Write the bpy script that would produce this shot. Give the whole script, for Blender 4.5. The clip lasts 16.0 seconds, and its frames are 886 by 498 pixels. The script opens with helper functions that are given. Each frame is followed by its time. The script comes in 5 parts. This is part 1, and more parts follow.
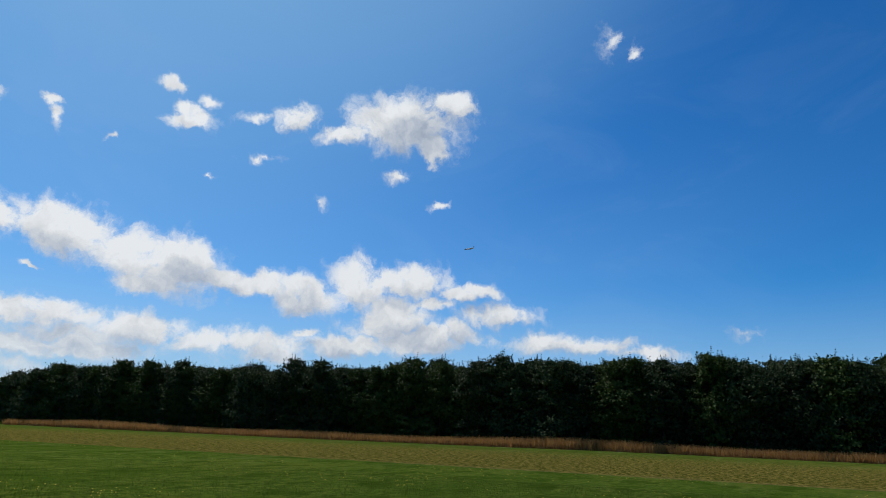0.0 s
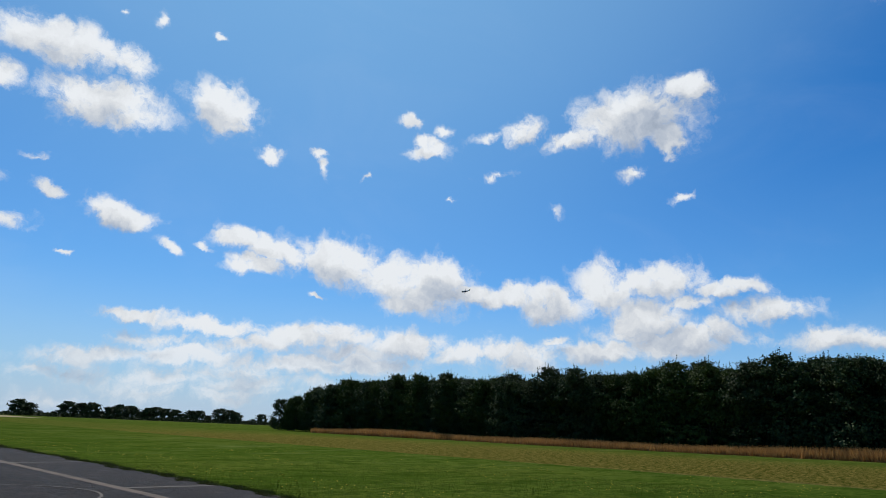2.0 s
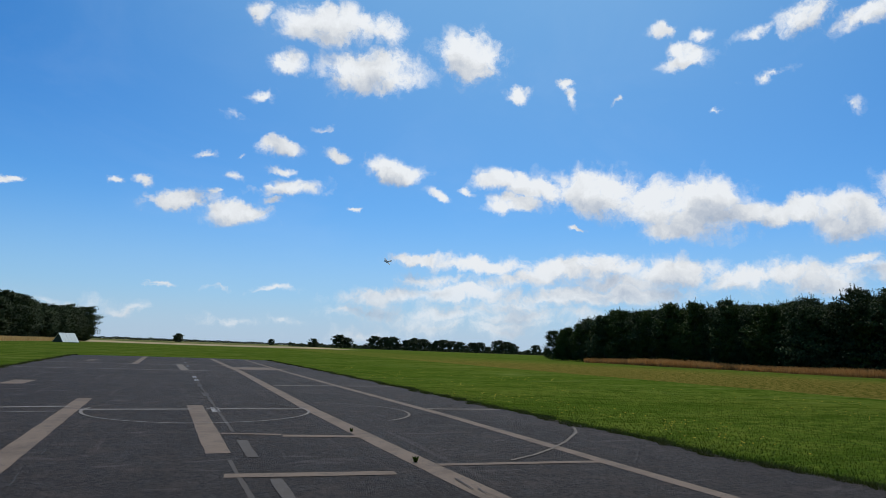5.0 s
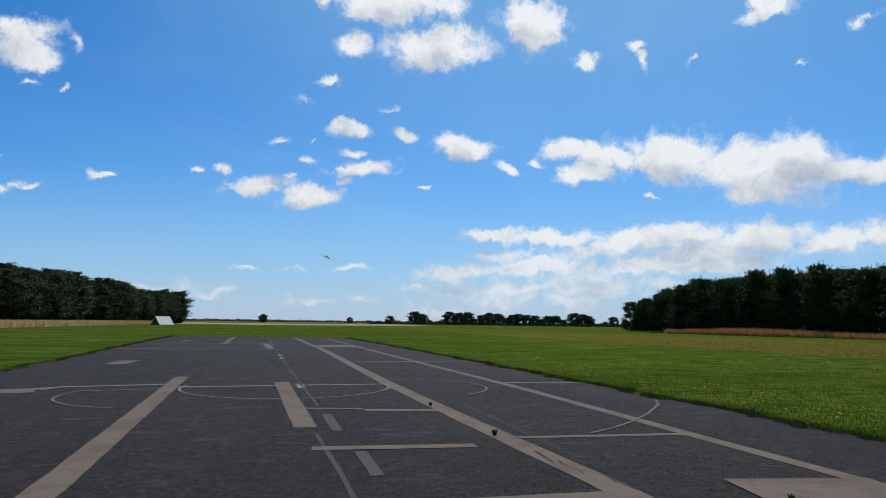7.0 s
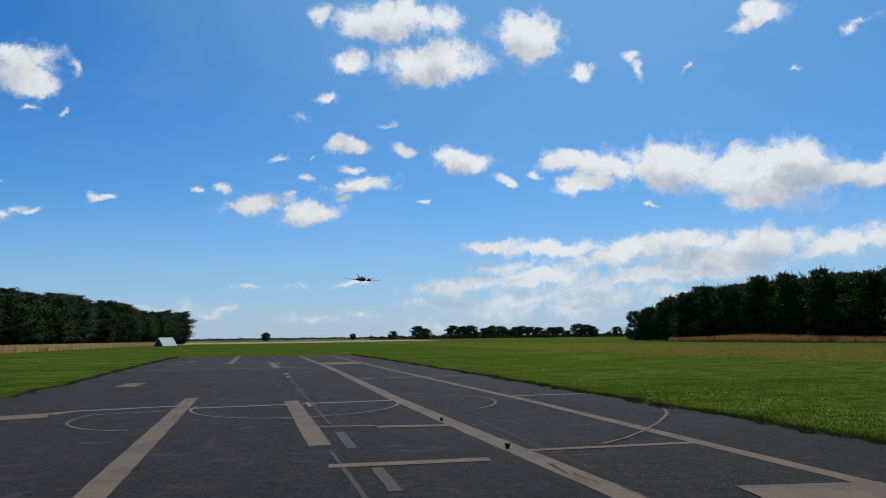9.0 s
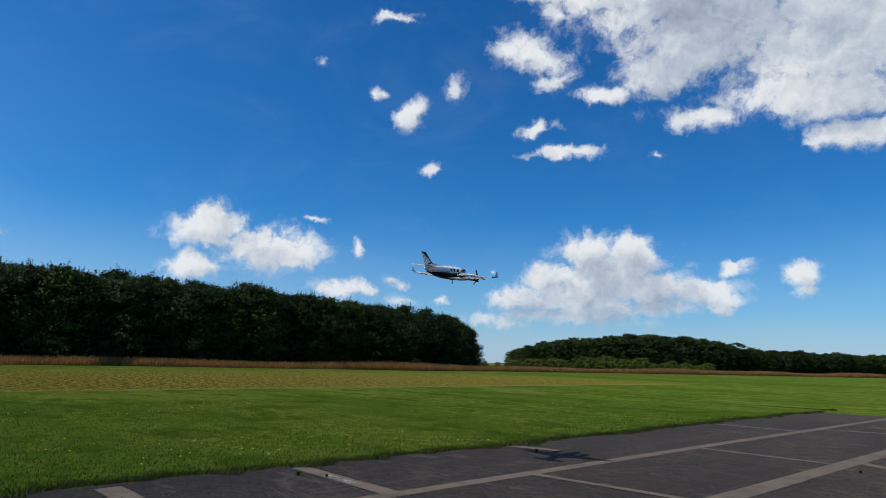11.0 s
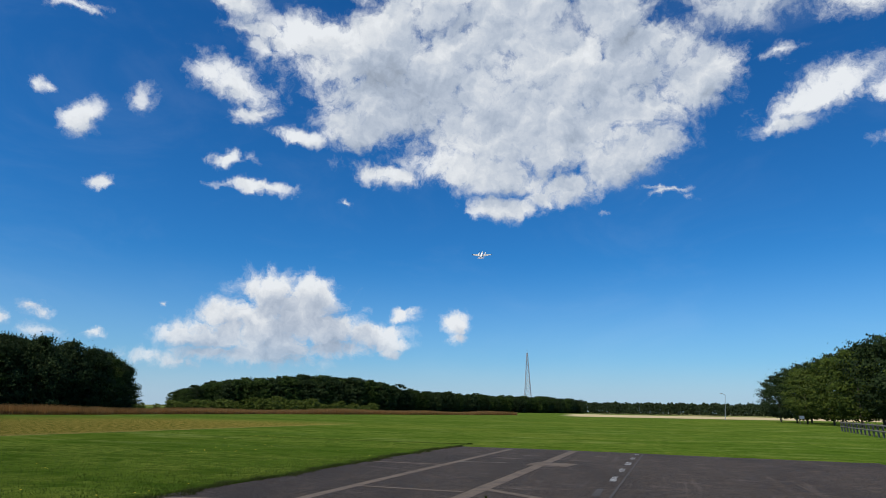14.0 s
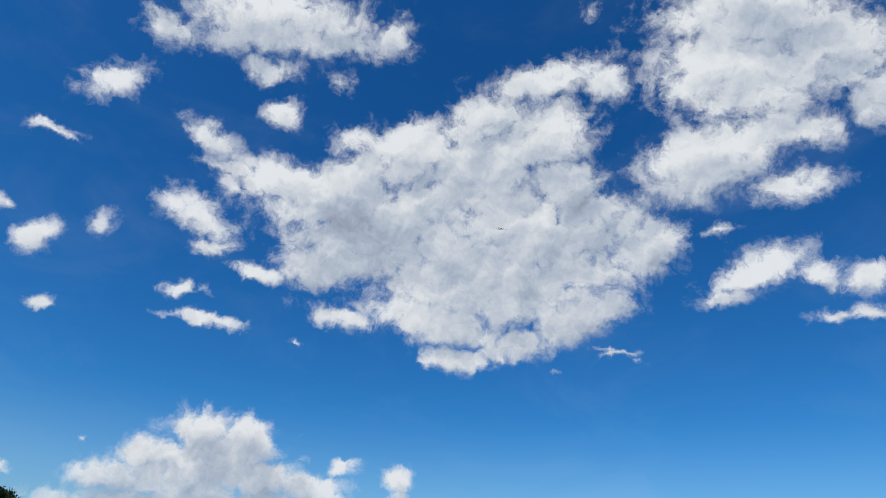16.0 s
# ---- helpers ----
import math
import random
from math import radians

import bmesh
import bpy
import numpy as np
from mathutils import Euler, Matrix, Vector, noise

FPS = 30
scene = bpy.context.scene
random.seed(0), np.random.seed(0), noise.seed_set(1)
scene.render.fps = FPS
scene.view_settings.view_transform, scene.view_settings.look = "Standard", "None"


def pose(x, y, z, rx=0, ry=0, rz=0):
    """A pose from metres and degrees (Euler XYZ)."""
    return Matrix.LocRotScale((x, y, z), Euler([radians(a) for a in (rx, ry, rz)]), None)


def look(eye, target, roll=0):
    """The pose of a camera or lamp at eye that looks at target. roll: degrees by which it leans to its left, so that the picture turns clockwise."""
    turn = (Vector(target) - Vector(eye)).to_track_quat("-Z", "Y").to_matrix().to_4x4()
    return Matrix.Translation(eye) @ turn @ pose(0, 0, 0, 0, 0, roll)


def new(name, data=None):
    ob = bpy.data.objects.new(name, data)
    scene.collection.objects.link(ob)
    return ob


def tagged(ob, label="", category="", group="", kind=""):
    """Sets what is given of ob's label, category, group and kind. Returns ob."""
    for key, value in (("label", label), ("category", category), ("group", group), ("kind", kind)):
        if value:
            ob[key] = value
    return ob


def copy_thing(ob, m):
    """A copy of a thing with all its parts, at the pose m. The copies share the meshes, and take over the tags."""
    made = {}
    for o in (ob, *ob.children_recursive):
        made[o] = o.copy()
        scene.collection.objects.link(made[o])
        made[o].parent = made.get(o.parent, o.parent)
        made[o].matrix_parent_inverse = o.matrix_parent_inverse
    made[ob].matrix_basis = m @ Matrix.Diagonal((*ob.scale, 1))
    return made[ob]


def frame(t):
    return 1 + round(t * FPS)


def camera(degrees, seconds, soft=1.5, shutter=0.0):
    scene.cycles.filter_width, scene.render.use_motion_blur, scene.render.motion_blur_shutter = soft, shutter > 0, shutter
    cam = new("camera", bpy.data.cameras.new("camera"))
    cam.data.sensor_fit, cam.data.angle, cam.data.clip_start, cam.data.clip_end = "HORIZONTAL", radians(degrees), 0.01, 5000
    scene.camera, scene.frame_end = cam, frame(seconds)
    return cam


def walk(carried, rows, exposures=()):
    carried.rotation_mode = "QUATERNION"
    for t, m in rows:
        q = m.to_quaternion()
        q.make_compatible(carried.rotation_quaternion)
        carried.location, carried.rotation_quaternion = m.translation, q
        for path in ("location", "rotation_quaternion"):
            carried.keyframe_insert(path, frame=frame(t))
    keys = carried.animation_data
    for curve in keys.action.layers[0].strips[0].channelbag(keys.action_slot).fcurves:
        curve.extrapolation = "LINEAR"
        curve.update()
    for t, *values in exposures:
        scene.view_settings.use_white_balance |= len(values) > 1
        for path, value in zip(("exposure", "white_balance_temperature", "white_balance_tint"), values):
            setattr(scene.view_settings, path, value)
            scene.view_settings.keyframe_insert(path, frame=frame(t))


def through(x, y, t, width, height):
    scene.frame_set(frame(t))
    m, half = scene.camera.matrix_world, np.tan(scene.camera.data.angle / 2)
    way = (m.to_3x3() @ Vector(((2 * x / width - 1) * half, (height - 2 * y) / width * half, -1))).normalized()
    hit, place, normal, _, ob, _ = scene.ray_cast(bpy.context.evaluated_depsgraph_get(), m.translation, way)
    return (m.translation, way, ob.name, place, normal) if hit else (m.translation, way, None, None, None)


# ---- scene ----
cam = camera(71.0, 16.0, soft=0.9)
ROWS = [
    (0, pose(0.25, 0.22, 1.65, 106.52, -2.20, -69.52)),
    (0.5, pose(0.25, 0.22, 1.65, 106.62, -2.19, -62.92)),
    (1, pose(0.25, 0.22, 1.65, 106.72, -2.03, -56.13)),
    (1.5, pose(0.25, 0.22, 1.65, 106.62, -2.01, -51.07)),
    (2, pose(0.25, 0.22, 1.65, 106.31, -2.28, -46.74)),
    (2.5, pose(0.25, 0.22, 1.65, 105.46, -2.63, -42.22)),
    (3, pose(0.25, 0.22, 1.65, 104.49, -3.01, -37.30)),
    (3.5, pose(0.25, 0.22, 1.65, 103.24, -2.99, -31.92)),
    (4, pose(0.25, 0.22, 1.65, 101.60, -2.76, -27.55)),
    (4.5, pose(0.25, 0.22, 1.65, 100.28, -2.40, -24.86)),
    (7, pose(0.25, 0.22, 1.65, 96.81, -0.76, -15.74)),
    (7.5, pose(0.25, 0.22, 1.65, 96.35, -0.36, -15.09)),
    (8, pose(0.25, 0.22, 1.65, 96.09, -0.08, -14.55)),
    (8.2, pose(0.25, 0.22, 1.65, 96.10, 0.09, -14.36)),
    (8.7, pose(0.18, 0.16, 1.66, 97.30, 0.46, -14.66)),
    (9.2, pose(0.03, 0.02, 1.69, 98.49, 0.83, -16.86)),
    (9.6, pose(-0.11, -0.11, 1.72, 99.45, 1.13, -23.86)),
    (9.9, pose(-0.21, -0.20, 1.74, 100.17, 1.36, -35.86)),
    (10.1, pose(-0.26, -0.24, 1.75, 100.65, 1.51, -48.86)),
    (10.3, pose(-0.29, -0.27, 1.76, 101.13, 1.66, -64.89)),
    (10.5, pose(-0.30, -0.28, 1.76, 100.93, 1.76, -84.04)),
    (10.7, pose(-0.30, -0.28, 1.76, 100.09, 1.44, -104.39)),
    (10.9, pose(-0.30, -0.28, 1.76, 99.96, -0.31, -123.47)),
    (11, pose(-0.30, -0.28, 1.76, 100.27, -1.39, -132.53)),
    (11.2, pose(-0.30, -0.28, 1.76, 101.07, -1.77, -147.27)),
    (11.5, pose(-0.30, -0.28, 1.76, 101.52, -1.16, -156.13)),
    (12, pose(-0.30, -0.28, 1.76, 101.80, -0.95, -158.31)),
    (12.5, pose(-0.30, -0.28, 1.76, 102.17, -0.83, -159.73)),
    (13, pose(-0.30, -0.28, 1.76, 102.44, -0.65, -160.61)),
    (13.5, pose(-0.30, -0.28, 1.76, 102.79, -0.65, -161.12)),
    (14, pose(-0.30, -0.28, 1.76, 104.46, -0.90, -161.55)),
    (14.5, pose(-0.30, -0.28, 1.76, 108.38, -1.38, -162.06)),
    (15, pose(-0.30, -0.28, 1.76, 112.89, -2.09, -162.94)),
    (15.5, pose(-0.30, -0.28, 1.76, 115.90, -2.88, -164.62)),
    (16, pose(-0.30, -0.28, 1.76, 118.28, -3.40, -167.01)),
]
walk(cam, ROWS, [(0, -0.10), (1.5, -0.06), (8.2, -0.02), (10.3, -0.32), (10.6, -0.22), (11.0, 0.0), (12.0, 0.09), (14.0, 0.03), (16.0, -0.06)])

# ---- sky and sun ----
SUN_AZ, SUN_EL = 30.0, 56.0          # degrees clockwise from +y, and above the horizon


def heading(az, el=0.0):
    a, e = radians(az), radians(el)
    return Vector((math.sin(a) * math.cos(e), math.cos(a) * math.cos(e), math.sin(e)))


sun = new("sun", bpy.data.lights.new("sun", "SUN"))
sun.data.energy, sun.data.angle, sun.data.color = 3.6, radians(0.53), (1.0, 0.95, 0.87)
sun.matrix_world = look((0, 0, 60), Vector((0, 0, 60)) - heading(SUN_AZ, SUN_EL))

world = bpy.data.worlds.new("sky")
scene.world = world
world.use_nodes = True
wt = world.node_tree
wt.nodes.clear()


class Graph:
    """Short hand for building node trees."""

    def __init__(self, tree):
        self.tree = tree

    def node(self, kind):
        return self.tree.nodes.new(kind)

    def put(self, socket, value):
        if isinstance(value, bpy.types.NodeSocket):
            self.tree.links.new(value, socket)
        elif isinstance(value, (tuple, list)) and len(value) == 3 and socket.type == "RGBA":
            socket.default_value = (*value, 1.0)
        else:
            socket.default_value = value

    def math(self, op, a, b=0.0, c=None, clamp=False):
        n = self.node("ShaderNodeMath")
        n.operation, n.use_clamp = op, clamp
        self.put(n.inputs[0], a)
        self.put(n.inputs[1], b)
        if c is not None:
            self.put(n.inputs[2], c)
        return n.outputs[0]

    def vmath(self, op, a, b=(0, 0, 0), scale=None):
        n = self.node("ShaderNodeVectorMath")
        n.operation = op
        self.put(n.inputs[0], a)
        self.put(n.inputs[1], b)
        if scale is not None:
            self.put(n.inputs["Scale"], scale)
        return n.outputs["Value"] if op in ("LENGTH", "DOT_PRODUCT", "DISTANCE") else n.outputs[0]

    def noise(self, vec, scale, detail=4.0, rough=0.55, distortion=0.0):
        n = self.node("ShaderNodeTexNoise")
        self.put(n.inputs["Vector"], vec)
        n.inputs["Scale"].default_value, n.inputs["Detail"].default_value = scale, detail
        n.inputs["Roughness"].default_value, n.inputs["Distortion"].default_value = rough, distortion
        return n.outputs[0]

    def span(self, v, a, b, lo=0.0, hi=1.0, smooth=True):
        n = self.node("ShaderNodeMapRange")
        n.interpolation_type = "SMOOTHSTEP" if smooth else "LINEAR"
        for i, x in enumerate((v, a, b, lo, hi)):
            self.put(n.inputs[i], x)
        return n.outputs[0]

    def mix(self, fac, a, b, blend="MIX"):
        n = self.node("ShaderNodeMix")
        n.data_type, n.blend_type = "RGBA", blend
        self.put(n.inputs[0], fac)
        self.put(n.inputs[6], a)
        self.put(n.inputs[7], b)
        return n.outputs[2]


W = Graph(wt)
sky = W.node("ShaderNodeTexSky")
sky.sky_type, sky.sun_disc = "NISHITA", False
sky.sun_elevation, sky.sun_rotation = radians(SUN_EL), radians(SUN_AZ)
sky.altitude, sky.air_density, sky.dust_density, sky.ozone_density = 50, 1.0, 0.4, 2.2
view = W.node("ShaderNodeTexCoord").outputs["Generated"]

# Cloud fields: soft ellipses on the sky dome, frayed by noise.
wob = W.node("ShaderNodeTexNoise")
W.put(wob.inputs["Vector"], view)
wob.inputs["Scale"].default_value, wob.inputs["Detail"].default_value = 16.0, 5.0
wob.inputs["Roughness"].default_value = 0.62
shift = W.vmath("SCALE", W.vmath("SUBTRACT", wob.outputs["Color"], (0.5, 0.5, 0.5)), scale=0.055)
warped = W.vmath("ADD", view, shift)
FIELD, SUNWARD, COUNT, COORD = [None], [None], [0], [warped]
TO_SUN = heading(SUN_AZ, SUN_EL)


def cloud(az, el, half_w, half_h, tilt, weight):
    """One lobe of a cloud: centre, half sizes and lean in degrees."""
    turn = Matrix.Rotation(radians(-az), 4, "Z") @ Matrix.Rotation(radians(el), 4, "X") @ Matrix.Rotation(radians(-tilt), 4, "Y")
    n = W.node("ShaderNodeMapping")
    n.vector_type = "TEXTURE"
    W.put(n.inputs[0], COORD[0])
    n.inputs["Location"].default_value = heading(az, el)
    n.inputs["Rotation"].default_value = turn.to_euler("XYZ")
    n.inputs["Scale"].default_value = (math.tan(radians(half_w * 1.16)), 0.8, math.tan(radians(half_h * 1.16)))
    d = W.vmath("LENGTH", n.outputs[0])
    lobe = W.math("MULTIPLY_ADD", d, -weight, weight)
    FIELD[0] = lobe if FIELD[0] is None else W.math("MAXIMUM", FIELD[0], lobe)
    # the same lobe a little way towards the sun, for the cloud's own shade
    here = heading(az, el)
    step = (TO_SUN - here * TO_SUN.dot(here)).normalized() * math.tan(radians(0.45 * min(half_w, half_h) + 0.8))
    local = turn.to_3x3().transposed() @ step
    size = n.inputs["Scale"].default_value
    d2 = W.vmath("DISTANCE", n.outputs[0], (-local.x / size[0], -local.y / size[1], -local.z / size[2]))
    lobe2 = W.math("MULTIPLY_ADD", d2, -weight, weight)
    SUNWARD[0] = lobe2 if SUNWARD[0] is None else W.math("MAXIMUM", SUNWARD[0], lobe2)
    COUNT[0] += 1
    if COUNT[0] % 12 == 0:          # chain the lobes in small batches, to keep the shader's memory low
        link = W.node("ShaderNodeVectorMath")
        link.operation = "MULTIPLY_ADD"
        W.put(link.inputs[0], W.math("ADD", FIELD[0], SUNWARD[0]))
        link.inputs[1].default_value = (1e-7, 1e-7, 1e-7)
        W.put(link.inputs[2], warped)
        COORD[0] = link.outputs[0]


cloud(67.0, 8.7, 7.97, 1.30, 0, 0.8)
cloud(81.0, 8.0, 7.22, 0.85, -1, 0.7)
cloud(87.1, 7.2, 4.17, 0.61, -2, 0.7)
cloud(51.5, 7.0, 8.71, 1.23, 3, 0.7)
cloud(36.8, 5.2, 9.65, 1.29, 4, 0.7)
cloud(74.4, 10.6, 4.21, 1.31, -1, 0.8)
cloud(28.5, 2.5, 8.03, 0.72, 4, 0.5)
cloud(68.1, 11.5, 2.98, 0.90, -0, 0.8)
cloud(29.9, 6.7, 6.72, 1.01, 6, 0.7)
cloud(64.4, 27.7, 5.87, 2.81, 4, 1)
cloud(69.2, 29.4, 2.29, 1.53, 2, 1)
cloud(67.7, 25.6, 1.65, 1.44, 3, 1)
cloud(58.0, 26.1, 3.00, 1.10, 7, 0.9)
cloud(53.5, 26.8, 2.18, 1.36, 9, 0.9)
cloud(50.0, 26.3, 1.88, 0.66, 11, 0.5)
cloud(63.9, 22.8, 1.14, 0.83, 4, 0.7)
cloud(68.2, 20.4, 1.15, 0.47, 23, 0.7)
cloud(51.2, 23.3, 1.68, 0.38, 10, 0.45)
cloud(86.0, 34.1, 1.30, 1.39, -8, 0.5)
cloud(87.9, 33.0, 0.64, 1.10, -8, 0.6)
cloud(56.3, 11.4, 3.48, 1.99, -5, 1)
cloud(61.3, 12.8, 3.08, 2.82, -16, 1)
cloud(65.6, 13.3, 4.68, 1.82, 3, 1)
cloud(71.5, 12.5, 3.38, 0.94, 2, 1)
cloud(64.7, 10.1, 3.62, 2.32, 3, 1)
cloud(70.5, 9.2, 1.55, 0.93, 2, 0.8)
cloud(52.7, 12.2, 2.41, 1.06, 1, 1)
cloud(60.7, 7.3, 4.55, 1.26, 3, 0.9)
cloud(66.9, 7.9, 4.64, 1.45, 3, 0.9)
cloud(53.9, 6.3, 2.88, 1.20, 4, 0.8)
cloud(78.3, 8.3, 3.02, 1.01, 1, 0.8)
cloud(84.3, 7.8, 3.85, 0.77, 0, 0.7)
cloud(87.6, 7.5, 1.86, 0.70, -0, 0.6)
cloud(95.5, 8.8, 1.46, 0.50, -2, 0.45)
cloud(56.6, 8.0, 1.09, 0.44, 4, 0.7)
cloud(57.0, 19.6, 0.70, 0.40, 6, 0.4)
cloud(16.0, 28.2, 2.15, 1.81, -10, 0.8)
cloud(30.9, 14.8, 3.66, 1.36, -7, 0.9)
cloud(50.6, 11.8, 2.80, 1.12, -1, 0.9)
cloud(22.0, 6.3, 5.56, 0.81, 4, 0.5)
cloud(30.3, 6.5, 6.74, 0.93, 3, 0.55)
cloud(38.7, 6.4, 5.62, 1.12, 2, 0.6)
cloud(25.3, 4.0, 7.65, 0.92, 3, 0.42)
cloud(35.1, 3.5, 7.70, 0.92, 3, 0.42)
cloud(44.7, 25.7, 1.84, 0.82, -25, 0.9)
cloud(42.2, 27.6, 1.08, 0.54, -12, 0.8)
cloud(45.6, 27.0, 0.86, 0.67, -24, 0.7)
cloud(10.7, 28.2, 5.46, 2.05, 3, 1)
cloud(14.8, 24.7, 5.50, 2.01, 2, 1)
cloud(24.2, 26.5, 3.27, 2.41, -9, 1)
cloud(4.2, 28.3, 1.18, 1.05, 17, 0.8)
cloud(6.3, 24.4, 1.66, 0.96, -6, 0.9)
cloud(4.9, 21.5, 1.07, 0.51, -16, 0.6)
cloud(29.0, 23.2, 1.29, 0.51, -1, 0.8)
cloud(33.7, 23.8, 0.82, 0.46, 2, 0.8)
cloud(34.1, 22.6, 0.41, 1.03, 12, 0.6)
cloud(22.8, 32.2, 0.68, 0.34, 7, 0.7)
cloud(17.9, 32.4, 0.43, 0.66, 10, 0.6)
cloud(14.6, 32.1, 0.42, 0.28, 12, 0.5)
cloud(6.7, 17.5, 2.11, 0.88, 11, 0.9)
cloud(7.2, 15.5, 1.55, 0.44, -5, 0.7)
cloud(3.5, 16.0, 0.54, 0.25, 12, 0.6)
cloud(0.3, 15.9, 0.87, 0.39, -7, 0.6)
cloud(2.9, 14.2, 1.07, 0.50, 11, 0.6)
cloud(-4.2, 13.0, 0.86, 0.43, -2, 0.7)
cloud(11.8, 17.1, 1.31, 0.84, -16, 0.9)
cloud(17.4, 16.2, 3.22, 1.19, -3, 1)
cloud(21.9, 13.9, 1.43, 0.51, -25, 0.7)
cloud(24.2, 14.6, 0.82, 0.41, -15, 0.6)
cloud(-1.2, 11.7, 3.22, 0.76, 3, 0.9)
cloud(3.4, 11.2, 2.89, 0.83, -3, 0.9)
cloud(7.9, 13.7, 3.12, 0.89, 9, 0.9)
cloud(6.7, 12.6, 1.31, 0.52, 9, 0.7)
cloud(1.5, 12.6, 0.72, 0.32, 11, 0.6)
cloud(14.0, 12.2, 0.67, 0.29, 7, 0.7)
cloud(34.6, 11.2, 0.83, 0.31, 2, 0.8)
cloud(28.7, 15.5, 3.65, 0.94, -11, 1)
cloud(28.8, 13.6, 2.87, 0.94, -8, 0.9)
cloud(36.3, 14.5, 5.70, 2.33, -6, 1)
cloud(43.2, 12.9, 6.52, 2.51, -12, 1)
cloud(45.7, 13.9, 3.69, 1.72, -8, 1)
cloud(42.7, 11.1, 2.76, 1.01, 1, 0.9)
cloud(48.7, 12.2, 2.87, 1.19, -1, 1)
cloud(19.8, 8.1, 3.50, 0.70, 2, 0.9)
cloud(26.1, 7.8, 5.68, 1.03, 1, 0.9)
cloud(35.0, 7.7, 6.74, 1.24, 3, 0.9)
cloud(43.2, 7.5, 3.99, 1.60, 2, 1)
cloud(47.2, 6.7, 2.89, 1.16, 1, 0.9)
cloud(17.2, 4.6, 5.35, 0.87, 4, 0.7)
cloud(24.2, 5.3, 5.61, 1.12, 4, 0.8)
cloud(32.5, 5.1, 6.72, 1.14, 3, 0.8)
cloud(38.7, 5.3, 5.09, 1.02, 2, 0.9)
cloud(29.5, 3.3, 5.66, 1.03, 3, 0.6)
cloud(22.3, 3.3, 6.02, 0.90, 4, 0.6)
cloud(27.5, 2.0, 4.59, 0.71, 3, 0.5)
cloud(6.6, 4.6, 1.92, 0.34, 5, 0.5)
cloud(-2.6, 4.6, 1.43, 0.21, 7, 0.5)
cloud(2.8, 4.5, 1.60, 0.24, 6, 0.4)
cloud(13.5, 3.2, 2.33, 0.47, 4, 0.5)
cloud(56.9, 8.1, 1.02, 0.38, -0, 0.7)
cloud(-19.5, 19.9, 1.95, 1.42, -6, 0.9)
cloud(-20.7, 21.4, 1.55, 0.96, -4, 0.9)
cloud(-19.0, 17.9, 0.79, 0.29, 13, 0.6)
cloud(-16.2, 21.3, 0.45, 0.76, 14, 0.5)
cloud(-16.5, 18.1, 0.83, 0.23, 12, 0.5)
cloud(-13.5, 11.8, 1.20, 0.36, 7, 0.8)
cloud(-19.1, 10.2, 0.86, 0.32, 8, 0.6)
cloud(-4.4, 13.2, 0.92, 0.46, 6, 0.8)
cloud(-6.5, 12.9, 0.67, 0.36, 6, 0.7)
cloud(-2.3, 4.8, 1.33, 0.28, 2, 0.6)
cloud(-5.0, 2.5, 1.37, 0.37, 2, 0.4)
cloud(-10.3, 2.8, 1.69, 0.25, 2, 0.4)
cloud(111.1, 11.1, 3.89, 1.92, 6, 1)
cloud(116.6, 9.6, 5.34, 2.18, -1, 1)
cloud(110.1, 7.6, 2.69, 1.35, 5, 1)
cloud(122.8, 6.3, 3.04, 1.12, 2, 0.8)
cloud(120.4, 12.5, 1.25, 0.40, 4, 0.6)
cloud(124.5, 10.0, 0.62, 1.03, 3, 0.6)
cloud(127.9, 7.2, 1.04, 0.83, 2, 0.7)
cloud(132.2, 5.4, 1.15, 0.47, 1, 0.7)
cloud(129.0, 22.3, 1.22, 1.73, -12, 0.9)
cloud(130.8, 17.6, 0.93, 0.57, 17, 0.7)
cloud(125.2, 24.3, 0.80, 0.60, 4, 0.5)
cloud(120.2, 26.4, 0.44, 0.48, 7, 0.4)
cloud(127.2, 30.4, 1.71, 0.44, 4, 0.6)
cloud(133.2, 24.4, 1.01, 0.41, 1, 0.3)
cloud(147.5, 8.2, 4.74, 2.99, 3, 1)
cloud(145.1, 6.3, 5.37, 2.20, 3, 1)
cloud(148.6, 32.1, 5.73, 2.39, 2, 1)
cloud(171.5, 30.9, 9.54, 3.82, -5, 1)
cloud(145.3, 10.1, 2.95, 1.97, 3, 1)
cloud(149.4, 9.8, 2.53, 1.92, 3, 1)
cloud(142.6, 7.5, 3.34, 1.67, 3, 1)
cloud(151.1, 6.8, 3.31, 1.63, 2, 1)
cloud(155.2, 6.4, 3.36, 1.24, 1, 1)
cloud(139.4, 6.0, 2.75, 1.38, 3, 0.9)
cloud(146.6, 5.1, 5.42, 1.28, 2, 0.9)
cloud(141.4, 4.2, 5.14, 0.84, 2, 0.6)
cloud(156.6, 5.0, 1.29, 0.72, 1, 0.7)
cloud(157.8, 8.1, 1.46, 0.63, 11, 0.8)
cloud(162.6, 7.7, 1.56, 1.35, 0, 0.9)
cloud(162.8, 6.3, 1.04, 0.73, 0, 0.7)
cloud(136.9, 8.3, 0.45, 0.31, 4, 0.5)
cloud(154.4, 31.2, 8.84, 3.44, 3, 1)
cloud(160.2, 29.0, 11.51, 4.25, 0, 1)
cloud(169.2, 24.9, 12.43, 4.23, -3, 1)
cloud(176.8, 27.6, 8.85, 4.19, -7, 1)
cloud(165.8, 21.5, 9.18, 2.30, -9, 0.9)
cloud(167.4, 18.2, 3.83, 1.23, -2, 0.9)
cloud(179.0, 22.1, 5.56, 2.32, 21, 1)
cloud(-174.2, 28.1, 3.35, 3.35, -12, 1)
